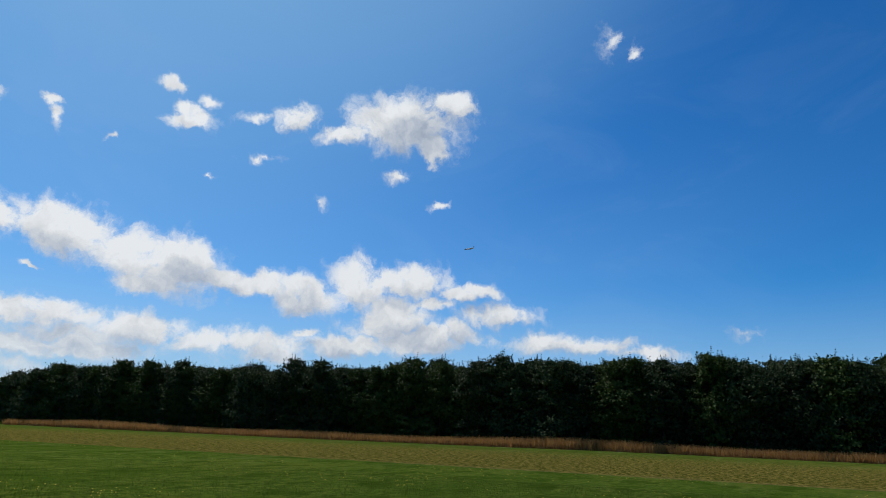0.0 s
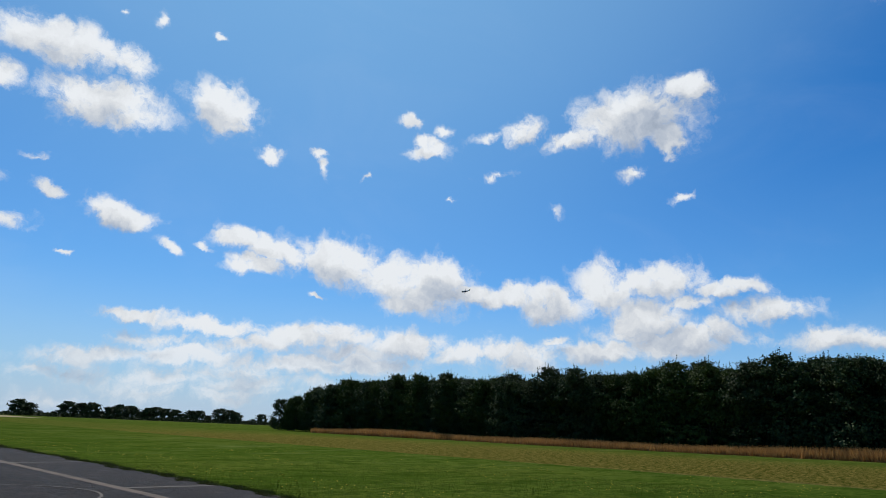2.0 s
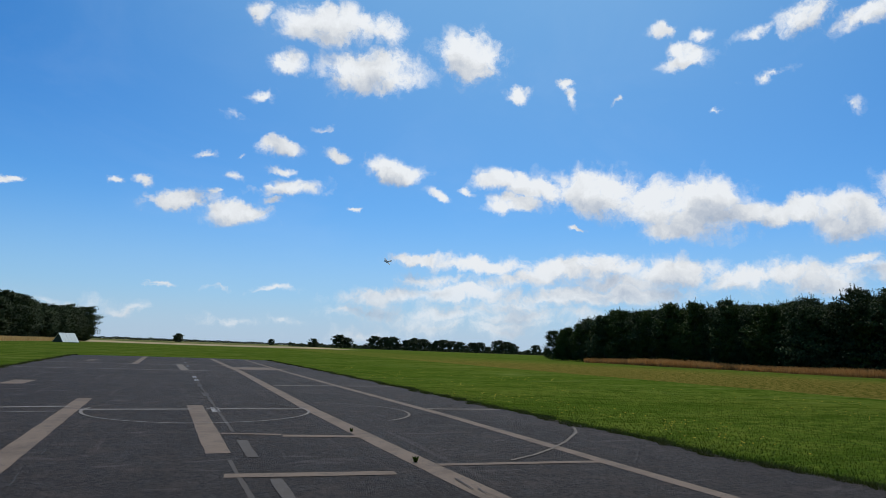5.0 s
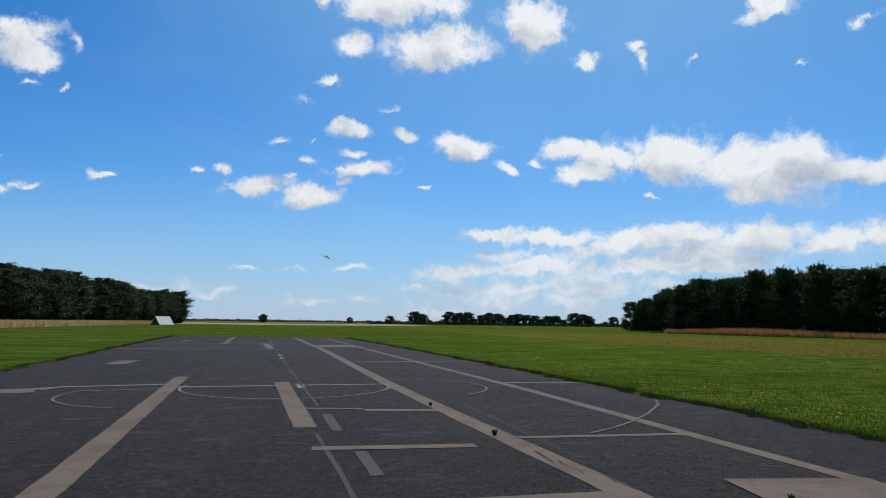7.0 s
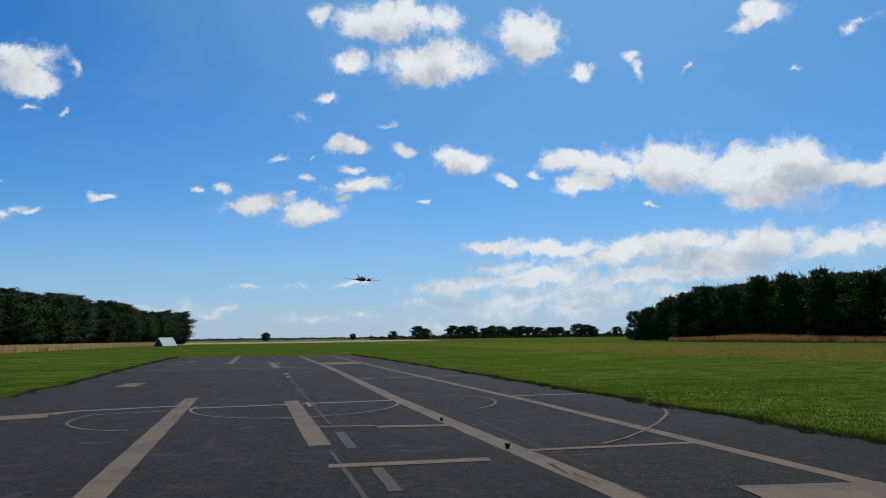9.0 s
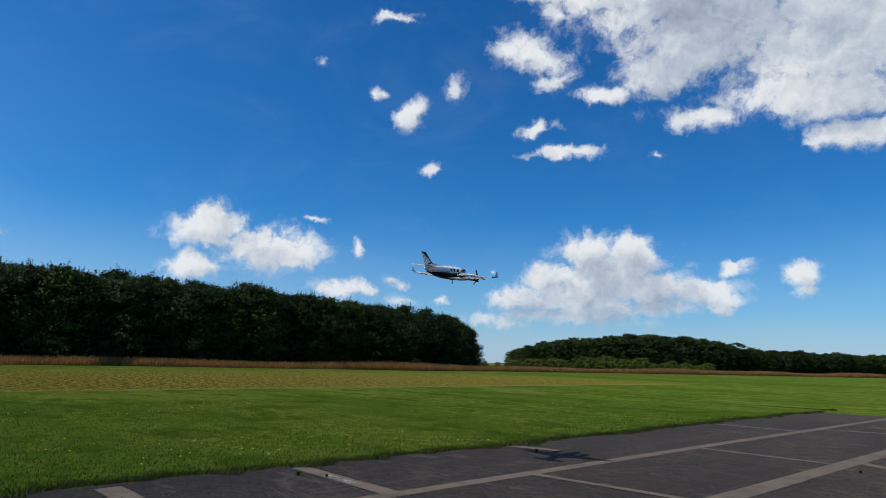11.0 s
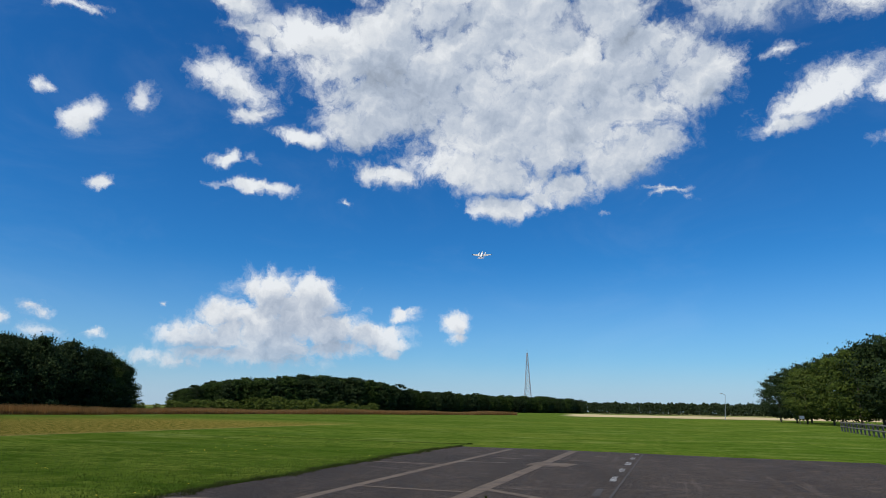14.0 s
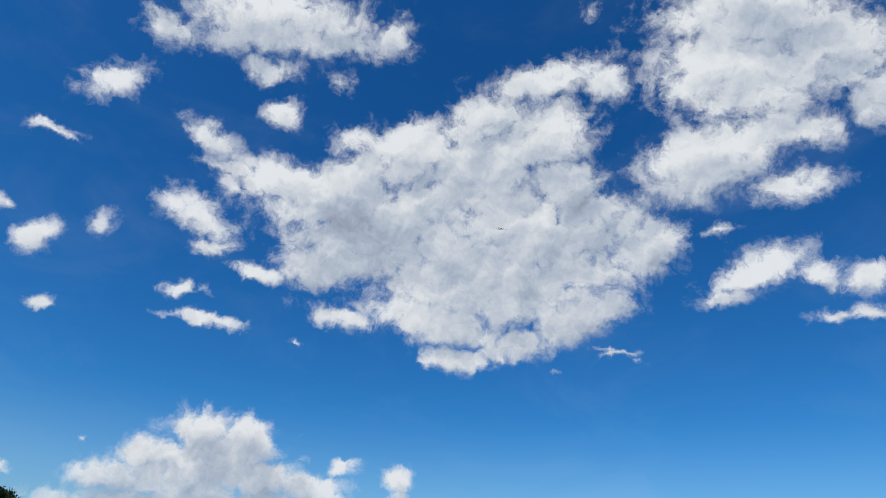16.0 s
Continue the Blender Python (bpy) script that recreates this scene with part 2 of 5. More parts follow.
cloud(172.8, 19.7, 4.44, 1.73, 6, 0.9)
cloud(140.9, 27.4, 3.46, 1.84, -10, 0.7)
cloud(142.6, 25.3, 2.13, 1.18, 8, 0.7)
cloud(147.0, 23.6, 2.95, 0.98, -4, 0.8)
cloud(140.9, 21.2, 2.44, 0.66, -0, 0.6)
cloud(143.7, 19.1, 3.77, 0.58, 1, 0.7)
cloud(138.3, 27.9, 1.79, 1.12, -9, 0.6)
cloud(143.1, 32.1, 3.68, 0.83, -0, 0.7)
cloud(-165.8, 24.5, 4.02, 1.46, 5, 0.8)
cloud(-167.6, 23.0, 2.65, 0.95, -3, 0.7)
cloud(-177.8, 18.7, 2.24, 0.31, 13, 0.5)
cloud(-163.4, 25.1, 2.09, 1.39, -17, 0.8)
cloud(168.8, 35.7, 7.75, 4.65, 22, 1)
cloud(175.1, 38.2, 5.54, 3.53, 18, 1)
cloud(164.7, 31.4, 8.35, 4.17, 4, 1)
cloud(153.4, 32.8, 6.07, 2.78, 25, 0.9)
cloud(-179.2, 30.3, 5.92, 3.95, -4, 1)
cloud(172.1, 26.4, 10.85, 4.13, 1, 1)
cloud(157.3, 28.1, 8.24, 4.12, 8, 1)
cloud(152.6, 24.9, 4.01, 2.26, 9, 0.9)
cloud(-164.8, 24.9, 4.57, 1.87, 16, 0.8)
cloud(-156.5, 22.9, 2.11, 1.34, 8, 0.8)
cloud(-159.0, 20.3, 2.74, 0.66, -9, 0.6)
cloud(-160.6, 31.1, 3.56, 1.58, -5, 0.8)
cloud(-172.2, 28.7, 2.77, 1.85, -7, 0.7)
cloud(-160.4, 44.9, 8.04, 2.81, -22, 1)
cloud(132.4, 41.8, 2.51, 1.68, -3, 0.7)
cloud(143.4, 30.8, 2.34, 1.41, -24, 0.5)
cloud(155.5, 21.1, 4.55, 1.01, -8, 0.7)
cloud(143.8, 44.9, 8.83, 2.56, 19, 1)
cloud(140.3, 45.4, 6.77, 2.26, 22, 1)
cloud(150.5, 45.3, 5.31, 1.93, 4, 0.9)
cloud(158.1, 46.4, 1.97, 2.22, 9, 0.7)
cloud(129.8, 35.9, 3.20, 1.52, 42, 0.7)
cloud(126.6, 30.5, 1.48, 0.37, 12, 0.5)
cloud(146.0, 38.0, 1.92, 1.68, 16, 0.8)
cloud(143.7, 41.5, 2.81, 1.41, 18, 0.7)
cloud(175.9, 43.1, 6.41, 1.97, 16, 0.9)
cloud(-176.8, 42.6, 2.37, 1.80, -9, 0.8)
cloud(-163.2, 41.1, 7.51, 4.59, -18, 1)
cloud(-167.4, 34.9, 6.59, 3.51, 8, 1)
cloud(-154.1, 40.2, 4.74, 3.64, -25, 1)
cloud(-152.2, 36.4, 2.08, 2.78, -24, 0.8)
cloud(-159.5, 35.5, 4.33, 1.77, -18, 0.8)
cloud(159.1, 36.1, 8.23, 2.83, 32, 1)
cloud(155.2, 36.7, 3.04, 2.03, 10, 0.7)
cloud(168.6, 39.8, 5.62, 3.06, 22, 0.9)
cloud(178.1, 34.1, 4.01, 2.75, -3, 0.9)
cloud(140.1, 34.0, 3.19, 1.46, -26, 0.7)
cloud(140.5, 27.6, 3.61, 1.72, -19, 0.7)
cloud(-4.6, 2.4, 2.20, 0.44, 3, 0.45)
cloud(-8.7, 2.6, 3.81, 0.43, 5, 0.35)
cloud(3.6, 2.0, 3.57, 0.46, 0, 0.4)
cloud(8.1, 2.2, 2.32, 0.41, 0, 0.4)
cloud(7.6, 4.8, 1.86, 0.47, 0, 0.6)
cloud(4.6, 21.5, 1.39, 0.50, 20, 0.6)
cloud(2.3, 19.3, 0.89, 0.69, 25, 0.4)
cloud(10.7, 19.3, 0.91, 0.35, 10, 0.5)
cloud(-1.2, 11.9, 3.29, 0.85, 6, 0.9)
cloud(3.7, 11.1, 3.06, 0.76, 10, 0.8)
cloud(8.5, 13.9, 2.67, 0.77, -4, 0.8)
cloud(28.1, 13.4, 2.62, 0.91, 8, 0.9)
cloud(26.9, 15.7, 2.77, 0.71, 5, 0.9)
cloud(15.9, 3.3, 4.68, 1.15, 0, 0.45)
cloud(22.6, 2.3, 8.25, 1.55, 0, 0.45)
cloud(29.2, 4.3, 5.56, 1.31, 0, 0.5)
cloud(14.9, 1.2, 4.15, 0.73, 0, 0.4)
cloud(37.1, 2.2, 4.82, 0.87, 0, 0.45)
cloud(44.5, 25.0, 2.17, 0.52, 5, 0.8)
cloud(50.3, 23.0, 1.15, 0.37, -20, 0.5)
cloud(46.7, 20.7, 0.43, 0.22, 0, 0.5)
cloud(-20.2, 21.7, 1.16, 0.58, 35, 0.6)
cloud(-18.3, 19.3, 1.37, 0.60, 15, 0.7)
cloud(-19.8, 20.8, 2.93, 1.67, 25, 0.8)
cloud(-19.9, 10.0, 0.94, 0.39, 10, 0.6)
cloud(-20.8, 9.7, 0.59, 0.51, 0, 0.6)
cloud(-18.8, 10.3, 1.04, 0.35, 12, 0.6)
cloud(-20.7, 12.4, 0.59, 0.21, 0, 0.5)
cloud(1.2, 12.7, 0.70, 0.35, 10, 0.5)
cloud(38.3, 22.2, 0.55, 0.23, 10, 0.6)
cloud(6.6, 24.5, 1.67, 1.08, 15, 0.8)
cloud(137.8, 3.7, 4.08, 0.77, -4, 0.6)
cloud(145.3, 4.1, 7.01, 1.10, 0, 0.7)
cloud(142.3, 5.5, 4.70, 1.19, 0, 0.8)
cloud(151.2, 5.3, 4.10, 1.23, 0, 0.8)
cloud(156.1, 5.9, 2.59, 1.03, 0, 0.9)
cloud(125.0, 6.5, 1.46, 0.94, 0, 0.6)
cloud(128.1, 7.0, 1.25, 0.89, -6, 0.7)
cloud(132.3, 5.3, 1.29, 0.46, 0, 0.6)
cloud(128.3, 5.3, 2.66, 0.62, 0, 0.35)
cloud(157.8, 8.1, 1.56, 0.73, -8, 0.7)
cloud(125.4, 24.2, 0.94, 0.60, 10, 0.5)
cloud(133.3, 24.7, 1.11, 0.65, 20, 0.35)
cloud(151.6, 18.4, 0.62, 0.26, 0, 0.35)
cloud(176.7, 17.4, 0.60, 0.30, 0, 0.3)
cloud(-177.9, 48.5, 1.05, 1.14, 20, 0.35)
cloud(127.1, 30.5, 2.01, 0.39, 18, 0.5)
cloud(133.2, 25.0, 1.10, 0.91, 20, 0.35)
cloud(151.5, 41.6, 1.29, 1.29, 0, 0.4)
cloud(-167.8, 28.7, 1.91, 0.86, -5, 0.5)
cloud(-160.2, 23.9, 2.14, 1.16, -35, 0.7)
cloud(125.9, 24.3, 0.60, 0.51, 0, 0.5)
cloud(-178.2, 18.9, 2.78, 0.35, -14, 0.4)
cloud(154.4, 8.8, 0.48, 0.44, 0, 0.3)
cloud(-157.3, 20.1, 2.56, 0.77, -6, 0.6)

# Broken small cloud over the rest of the dome.
up = W.node("ShaderNodeSeparateXYZ")
W.put(up.inputs[0], view)
rest = W.noise(view, 3.2, 6.0, 0.6)
behind = W.span(W.vmath("DOT_PRODUCT", view, tuple(heading(262, 20))), 0.45, 0.75, -2.0, 0.0)
FIELD[0] = W.math("MAXIMUM", FIELD[0], W.math("ADD", behind, W.math("MULTIPLY_ADD", rest, 3.0, -1.75)))

def billow(vec, scale, detail=3.0):
    """Cauliflower heads: 0 at the middle of a head, higher in the clefts."""
    n = W.node("ShaderNodeTexVoronoi")
    W.put(n.inputs["Vector"], vec)
    n.inputs["Scale"].default_value, n.inputs["Detail"].default_value = scale, detail
    n.inputs["Roughness"].default_value, n.inputs["Lacunarity"].default_value = 0.55, 2.3
    n.normalize = True
    return n.outputs["Distance"]


fine = W.noise(warped, 40.0, 9.0, 0.66)
broad = W.noise(warped, 13.0, 3.0, 0.5)
heads = billow(warped, 24.0)
dens = W.math("ADD", W.math("MINIMUM", FIELD[0], 0.62), W.math("MULTIPLY_ADD", fine, 1.35, -0.70))
dens = W.math("ADD", dens, W.math("MULTIPLY_ADD", broad, 0.5, -0.25))
dens = W.math("ADD", dens, W.math("MULTIPLY_ADD", heads, -0.8, 0.20))
cover = W.math("MULTIPLY", W.span(dens, -0.08, 0.48), W.span(FIELD[0], -0.05, 0.50, 0.34, 1.0))
# Lit billows and grey undersides: the light comes from the sun's side of the cloud.
toward = W.vmath("ADD", warped, tuple(TO_SUN * 0.025))
relief = W.math("SUBTRACT", broad, W.noise(toward, 13.0, 3.0, 0.5))
small = W.math("SUBTRACT", billow(W.vmath("ADD", warped, tuple(TO_SUN * 0.010)), 24.0), heads)
block = W.math("ADD", W.math("MINIMUM", SUNWARD[0], 0.7), W.math("MULTIPLY_ADD", broad, 0.8, -0.4))
shade = W.span(block, -0.05, 0.85, 1.12, 0.82)
shade = W.math("MULTIPLY_ADD", relief, 0.65, shade)
shade = W.math("MULTIPLY_ADD", small, 0.58, shade)
shade = W.math("ADD", shade, W.math("MULTIPLY_ADD", W.noise(warped, 5.5, 3.0, 0.55), 0.9, -0.47))
near_sun = W.span(W.vmath("DOT_PRODUCT", view, tuple(TO_SUN)), 0.30, 0.98, 0.97, 1.06)
shade = W.math("MULTIPLY", W.math("MINIMUM", W.math("MAXIMUM", shade, 0.5), 1.1), near_sun)
tint = W.mix(W.span(shade, 0.60, 1.05), (0.74, 0.87, 1.08), (0.945, 0.985, 1.03))
cloud_light = W.vmath("SCALE", tint, scale=W.math("MULTIPLY", shade, 0.78))
low = W.span(up.outputs["Z"], 0.0, 0.14, 0.62, 1.0)
# The sky's own colour, deepened towards the zenith as on a clear summer day.
rgb = W.node("ShaderNodeSeparateColor")
W.put(rgb.inputs[0], W.vmath("SCALE", sky.outputs[0], scale=0.106))
deep = W.node("ShaderNodeCombineColor")
for k, (power, gain) in enumerate(((1.65, 0.415), (1.22, 0.79), (1.12, 1.14))):
    W.put(deep.inputs[k], W.math("MULTIPLY", W.math("POWER", rgb.outputs[k], power), gain))
sunside = W.vmath("DOT_PRODUCT", view, tuple(TO_SUN))
low_haze = W.math("MULTIPLY", W.span(up.outputs["Z"], 0.0, 0.24, 1.0, 0.0), W.span(sunside, -0.2, 0.6, 0.34, 0.68))
haze = W.mix(low_haze, deep.outputs[0], (0.43, 0.56, 0.74))
sun_low = W.math("MULTIPLY", W.span(up.outputs["Z"], 0.10, 0.48, 0.22, 0.0), W.span(sunside, 0.35, 0.68))
haze = W.mix(sun_low, haze, (0.40, 0.56, 0.76))
haze = W.mix(W.span(up.outputs["Z"], 0.0, 0.085, 0.55, 0.0), haze, (0.47, 0.575, 0.73))
glow = W.span(sunside, 0.62, 0.97, 0.0, 0.58)
haze = W.mix(glow, haze, (0.265, 0.515, 0.78))
veil = W.noise(W.vmath("MULTIPLY", view, (1.0, 1.0, 2.2)), 3.4, 6.0, 0.62, 0.6)
haze = W.mix(W.span(veil, 0.45, 0.75, 0.0, 0.035), haze, (0.72, 0.82, 0.95))
sky_mixed = W.mix(W.math("MULTIPLY", cover, low), haze, cloud_light)
back = W.node("ShaderNodeBackground")
W.put(back.inputs["Color"], sky_mixed)
back.inputs["Strength"].default_value = 1.0
W.tree.links.new(back.outputs[0], W.node("ShaderNodeOutputWorld").inputs[0])


# ---- materials ----
def material(name):
    m = bpy.data.materials.new(name)
    m.use_nodes = True
    g = Graph(m.node_tree)
    bsdf = next(n for n in m.node_tree.nodes if n.type == "BSDF_PRINCIPLED")
    return m, g, bsdf


def place(g):
    return g.node("ShaderNodeNewGeometry").outputs["Position"]


def bump(g, bsdf, height, strength=0.5, distance=0.02):
    n = g.node("ShaderNodeBump")
    g.put(n.inputs["Height"], height)
    n.inputs["Strength"].default_value, n.inputs["Distance"].default_value = strength, distance
    g.put(bsdf.inputs["Normal"], n.outputs[0])


def plain(name, color, rough=0.6, metal=0.0, vary=0.12, scale=8.0, coat=0.0):
    m, g, b = material(name)
    v = g.noise(g.node("ShaderNodeTexCoord").outputs["Object"], scale, 5.0, 0.6)
    dark = tuple(c * (1 - vary) for c in color)
    light = tuple(min(1, c * (1 + vary)) for c in color)
    g.put(b.inputs["Base Color"], g.mix(v, dark, light))
    b.inputs["Roughness"].default_value, b.inputs["Metallic"].default_value = rough, metal
    b.inputs["Coat Weight"].default_value = coat
    return m


def foliage(name, color, color2, through=0.2):
    """Leaves: each clump its own green, some light comes through."""
    m, g, b = material(name)
    isl = g.node("ShaderNodeNewGeometry").outputs["Random Per Island"]
    rnd = g.node("ShaderNodeObjectInfo").outputs["Random"]
    c = g.mix(isl, color, color2)
    c = g.mix(g.math("MULTIPLY", rnd, 0.75), c, tuple(x * f for x, f in zip(color, (1.1, 0.95, 0.8))))
    g.put(b.inputs["Base Color"], c)
    b.inputs["Roughness"].default_value = 0.7
    b.inputs["Specular IOR Level"].default_value = 0.12
    tr = g.node("ShaderNodeBsdfTranslucent")
    g.put(tr.inputs["Color"], c)
    mx = g.node("ShaderNodeMixShader")
    mx.inputs[0].default_value = through
    g.put(mx.inputs[1], b.outputs[0])
    g.put(mx.inputs[2], tr.outputs[0])
    g.put(next(n for n in m.node_tree.nodes if n.type == "OUTPUT_MATERIAL").inputs[0], mx.outputs[0])
    return m


def ground_material():
    m, g, b = material("field_ground")
    p = place(g)
    xyz = g.node("ShaderNodeSeparateXYZ")
    g.put(xyz.inputs[0], p)
    x, y = xyz.outputs[0], xyz.outputs[1]
    flat = g.vmath("MULTIPLY", p, (1, 1, 0))
    n_big = g.noise(flat, 0.045, 4.0, 0.6)
    n_mid = g.noise(flat, 0.55, 5.0, 0.62)
    n_fine = g.noise(flat, 7.0, 5.0, 0.7)
    mow = g.noise(g.vmath("MULTIPLY", p, (0.9, 0.05, 0)), 1.0, 3.0, 0.6)
    r0 = g.vmath("LENGTH", flat)
    # mown grass: blades, tussocks, dry and lush patches
    n_tuft = g.noise(flat, 2.3, 6.0, 0.7)
    n_grain = g.noise(flat, 22.0, 3.0, 0.7)
    grass = g.mix(g.span(n_fine, 0.34, 0.66), (0.010, 0.027, 0.003), (0.074, 0.118, 0.014))
    grass = g.mix(g.math("MULTIPLY", g.span(n_tuft, 0.46, 0.64), 0.75), grass, (0.140, 0.158, 0.024))
    grass = g.mix(g.math("MULTIPLY", g.span(n_tuft, 0.46, 0.36), 0.7), grass, (0.010, 0.030, 0.004))
    grass = g.mix(g.math("MULTIPLY", g.span(n_mid, 0.46, 0.66), 0.55), grass, (0.098, 0.122, 0.018))
    grass = g.mix(g.math("MULTIPLY", g.span(mow, 0.42, 0.66), 0.40), grass, (0.032, 0.076, 0.006))
    grass = g.mix(g.math("MULTIPLY", g.span(n_big, 0.46, 0.66), 0.38), grass, (0.125, 0.130, 0.020))
    grass = g.mix(g.math("MULTIPLY", g.span(n_grain, 0.40, 0.62), 0.4), grass, (0.135, 0.175, 0.03))
    swath = g.noise(g.vmath("MULTIPLY", p, (0.030, 0.16, 0)), 1.0, 5.0, 0.65)
    grass = g.mix(g.math("MULTIPLY", g.span(swath, 0.42, 0.60), 0.55), grass, (0.036, 0.074, 0.007))
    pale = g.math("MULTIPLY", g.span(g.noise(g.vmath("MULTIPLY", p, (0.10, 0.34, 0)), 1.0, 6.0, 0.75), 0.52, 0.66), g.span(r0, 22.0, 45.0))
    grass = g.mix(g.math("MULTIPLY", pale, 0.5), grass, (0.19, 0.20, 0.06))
    clover = g.noise(g.vmath("MULTIPLY", p, (0.5, 0.9, 0)), 0.75, 5.0, 0.7)
    grass = g.mix(g.math("MULTIPLY", g.span(clover, 0.50, 0.62), 0.6), grass, (0.018, 0.048, 0.004))
    grass = g.vmath("SCALE", grass, scale=1.10)
    # cut and yellowed strip beyond the mown grass
    rag = g.math("MULTIPLY_ADD", g.noise(flat, 0.8, 4.0, 0.6), 1.2, -0.6)
    xr = g.math("ADD", x, rag)
    straw_n = g.noise(g.vmath("MULTIPLY", p, (0.6, 1.0, 0)), 3.6, 6.0, 0.8)
    straw = g.mix(g.span(straw_n, 0.42, 0.60), (0.062, 0.080, 0.009), (0.36, 0.265, 0.060))
    s_in = g.math("MULTIPLY", g.span(xr, 30.8, 31.3), g.span(xr, 44.0, 66.0, 1.0, 0.10))
    s_in = g.math("MULTIPLY", s_in, g.math("MULTIPLY", g.span(y, -72.0, -50.0), g.span(y, 55.0, 110.0, 1.0, 0.25)))
    col = g.mix(s_in, grass, straw)
    rim = g.math("MULTIPLY", g.span(xr, 30.7, 31.1), g.span(xr, 31.5, 32.4, 1.0, 0.0))
    rim = g.math("MULTIPLY", rim, g.math("MULTIPLY", g.span(y, -66.0, -60.0), g.span(y, 8.0, 30.0, 1.0, 0.0)))
    col = g.mix(g.math("MULTIPLY", rim, 0.28), col, (0.36, 0.28, 0.10))
    # dry field on the far side of the runway, beyond x = -40
    tan_n = g.mix(g.noise(flat, 0.8, 5.0, 0.65), (0.21, 0.150, 0.068), (0.40, 0.30, 0.150))
    col = g.mix(g.math("MULTIPLY", g.span(xr, -40.5, -39.0, 1.0, 0.0), g.span(y, 60.0, 80.0)), col, tan_n)
    # ripe corn fields far out, north and south
    corn = g.mix(n_mid, (0.36, 0.27, 0.145), (0.50, 0.39, 0.23))
    far_n = g.math("MULTIPLY", g.span(y, 262.0, 275.0), g.span(y, 420.0, 440.0, 1.0, 0.0))
    far_n = g.math("MULTIPLY", far_n, g.span(g.math("MULTIPLY_ADD", y, -0.12, x), 38.0, 44.0, 1.0, 0.0))
    col = g.mix(far_n, col, corn)
    far_s = g.math("MULTIPLY", g.span(y, -232.0, -224.0, 1.0, 0.0), g.span(y, -420.0, -400.0))
    far_s = g.math("MULTIPLY", far_s, g.span(g.math("MULTIPLY_ADD", y, 0.123, x), -3.0, 6.0, 1.0, 0.0))
    col = g.mix(far_s, col, corn)
    # beyond: patchwork of fields
    r = g.vmath("LENGTH", flat)
    cells = g.node("ShaderNodeTexVoronoi")
    g.put(cells.inputs["Vector"], flat)
    cells.inputs["Scale"].default_value = 0.0035
    patch = g.mix(g.math("FRACT", g.math("MULTIPLY", cells.outputs["Distance"], 2.3)), (0.075, 0.105, 0.030), (0.26, 0.215, 0.10))
    col = g.mix(g.span(r, 430.0, 560.0), col, patch)
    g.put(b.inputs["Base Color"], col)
    b.inputs["Roughness"].default_value = 0.9
    b.inputs["Specular IOR Level"].default_value = 0.0
    # waxy blades shine towards the sun, in their own colour
    wax = g.node("ShaderNodeBsdfGlossy")
    wax.inputs["Roughness"].default_value = 0.72
    g.put(wax.inputs["Color"], g.mix(s_in, g.vmath("SCALE", g.mix(0.2, col, (0.12, 0.14, 0.008)), scale=3.4), g.vmath("SCALE", straw, scale=1.9)))
    mx = g.node("ShaderNodeMixShader")
    mx.inputs[0].default_value = 0.075
    g.put(mx.inputs[1], b.outputs[0])
    g.put(mx.inputs[2], wax.outputs[0])
    g.put(next(n for n in m.node_tree.nodes if n.type == "OUTPUT_MATERIAL").inputs[0], mx.outputs[0])
    b.inputs["Diffuse Roughness"].default_value = 1.0
    bump(g, b, g.math("ADD", n_fine, g.math("MULTIPLY", straw_n, g.math("MULTIPLY", s_in, 3.0))), 1.0, 0.08)
    return m


def asphalt_material():
    m, g, b = material("asphalt")
    p = place(g)
    grain = g.span(g.noise(p, 14.0, 6.0, 0.85), 0.38, 0.64, 0.0, 1.0, False)
    grit = g.node("ShaderNodeTexVoronoi")
    g.put(grit.inputs["Vector"], p)
    grit.inputs["Scale"].default_value = 42.0
    mid = g.noise(p, 1.7, 7.0, 0.7)
    big = g.noise(g.vmath("MULTIPLY", p, (1.0, 0.35, 1.0)), 0.32, 4.0, 0.6)
    c = g.mix(grain, (0.0115, 0.0098, 0.0085), (0.062, 0.052, 0.044))
    c = g.mix(g.math("MULTIPLY", g.span(grit.outputs["Distance"], 0.0, 0.30, 1.0, 0.0), 0.40), c, (0.098, 0.083, 0.070))
    c = g.mix(g.math("MULTIPLY", g.span(mid, 0.48, 0.72), 0.6), c, (0.088, 0.074, 0.062))
    c = g.mix(g.math("MULTIPLY", g.span(big, 0.44, 0.62), 0.45), c, (0.021, 0.018, 0.016))
    # pale scuffs and tyre drags
    scuff = g.noise(g.vmath("MULTIPLY", p, (0.55, 1.5, 1.0)), 0.8, 6.0, 0.68, 1.6)
    c = g.mix(g.math("MULTIPLY", g.span(scuff, 0.57, 0.68), 0.42), c, (0.115, 0.100, 0.088))
    drag = g.noise(g.vmath("MULTIPLY", p, (3.4, 0.16, 1.0)), 0.9, 4.0, 0.6, 0.5)
    c = g.mix(g.math("MULTIPLY", g.span(drag, 0.60, 0.72), 0.35), c, (0.090, 0.078, 0.068))
    c = g.vmath("MULTIPLY", c, (1.45, 1.32, 1.23))
    g.put(b.inputs["Base Color"], c)
    g.put(b.inputs["Roughness"], g.span(mid, 0.3, 0.7, 0.75, 0.92))
    b.inputs["Specular IOR Level"].default_value = 0.14
    b.inputs["Diffuse Roughness"].default_value = 1.0
    bump(g, b, g.math("ADD", grain, grit.outputs["Distance"]), 0.9, 0.012)
    return m


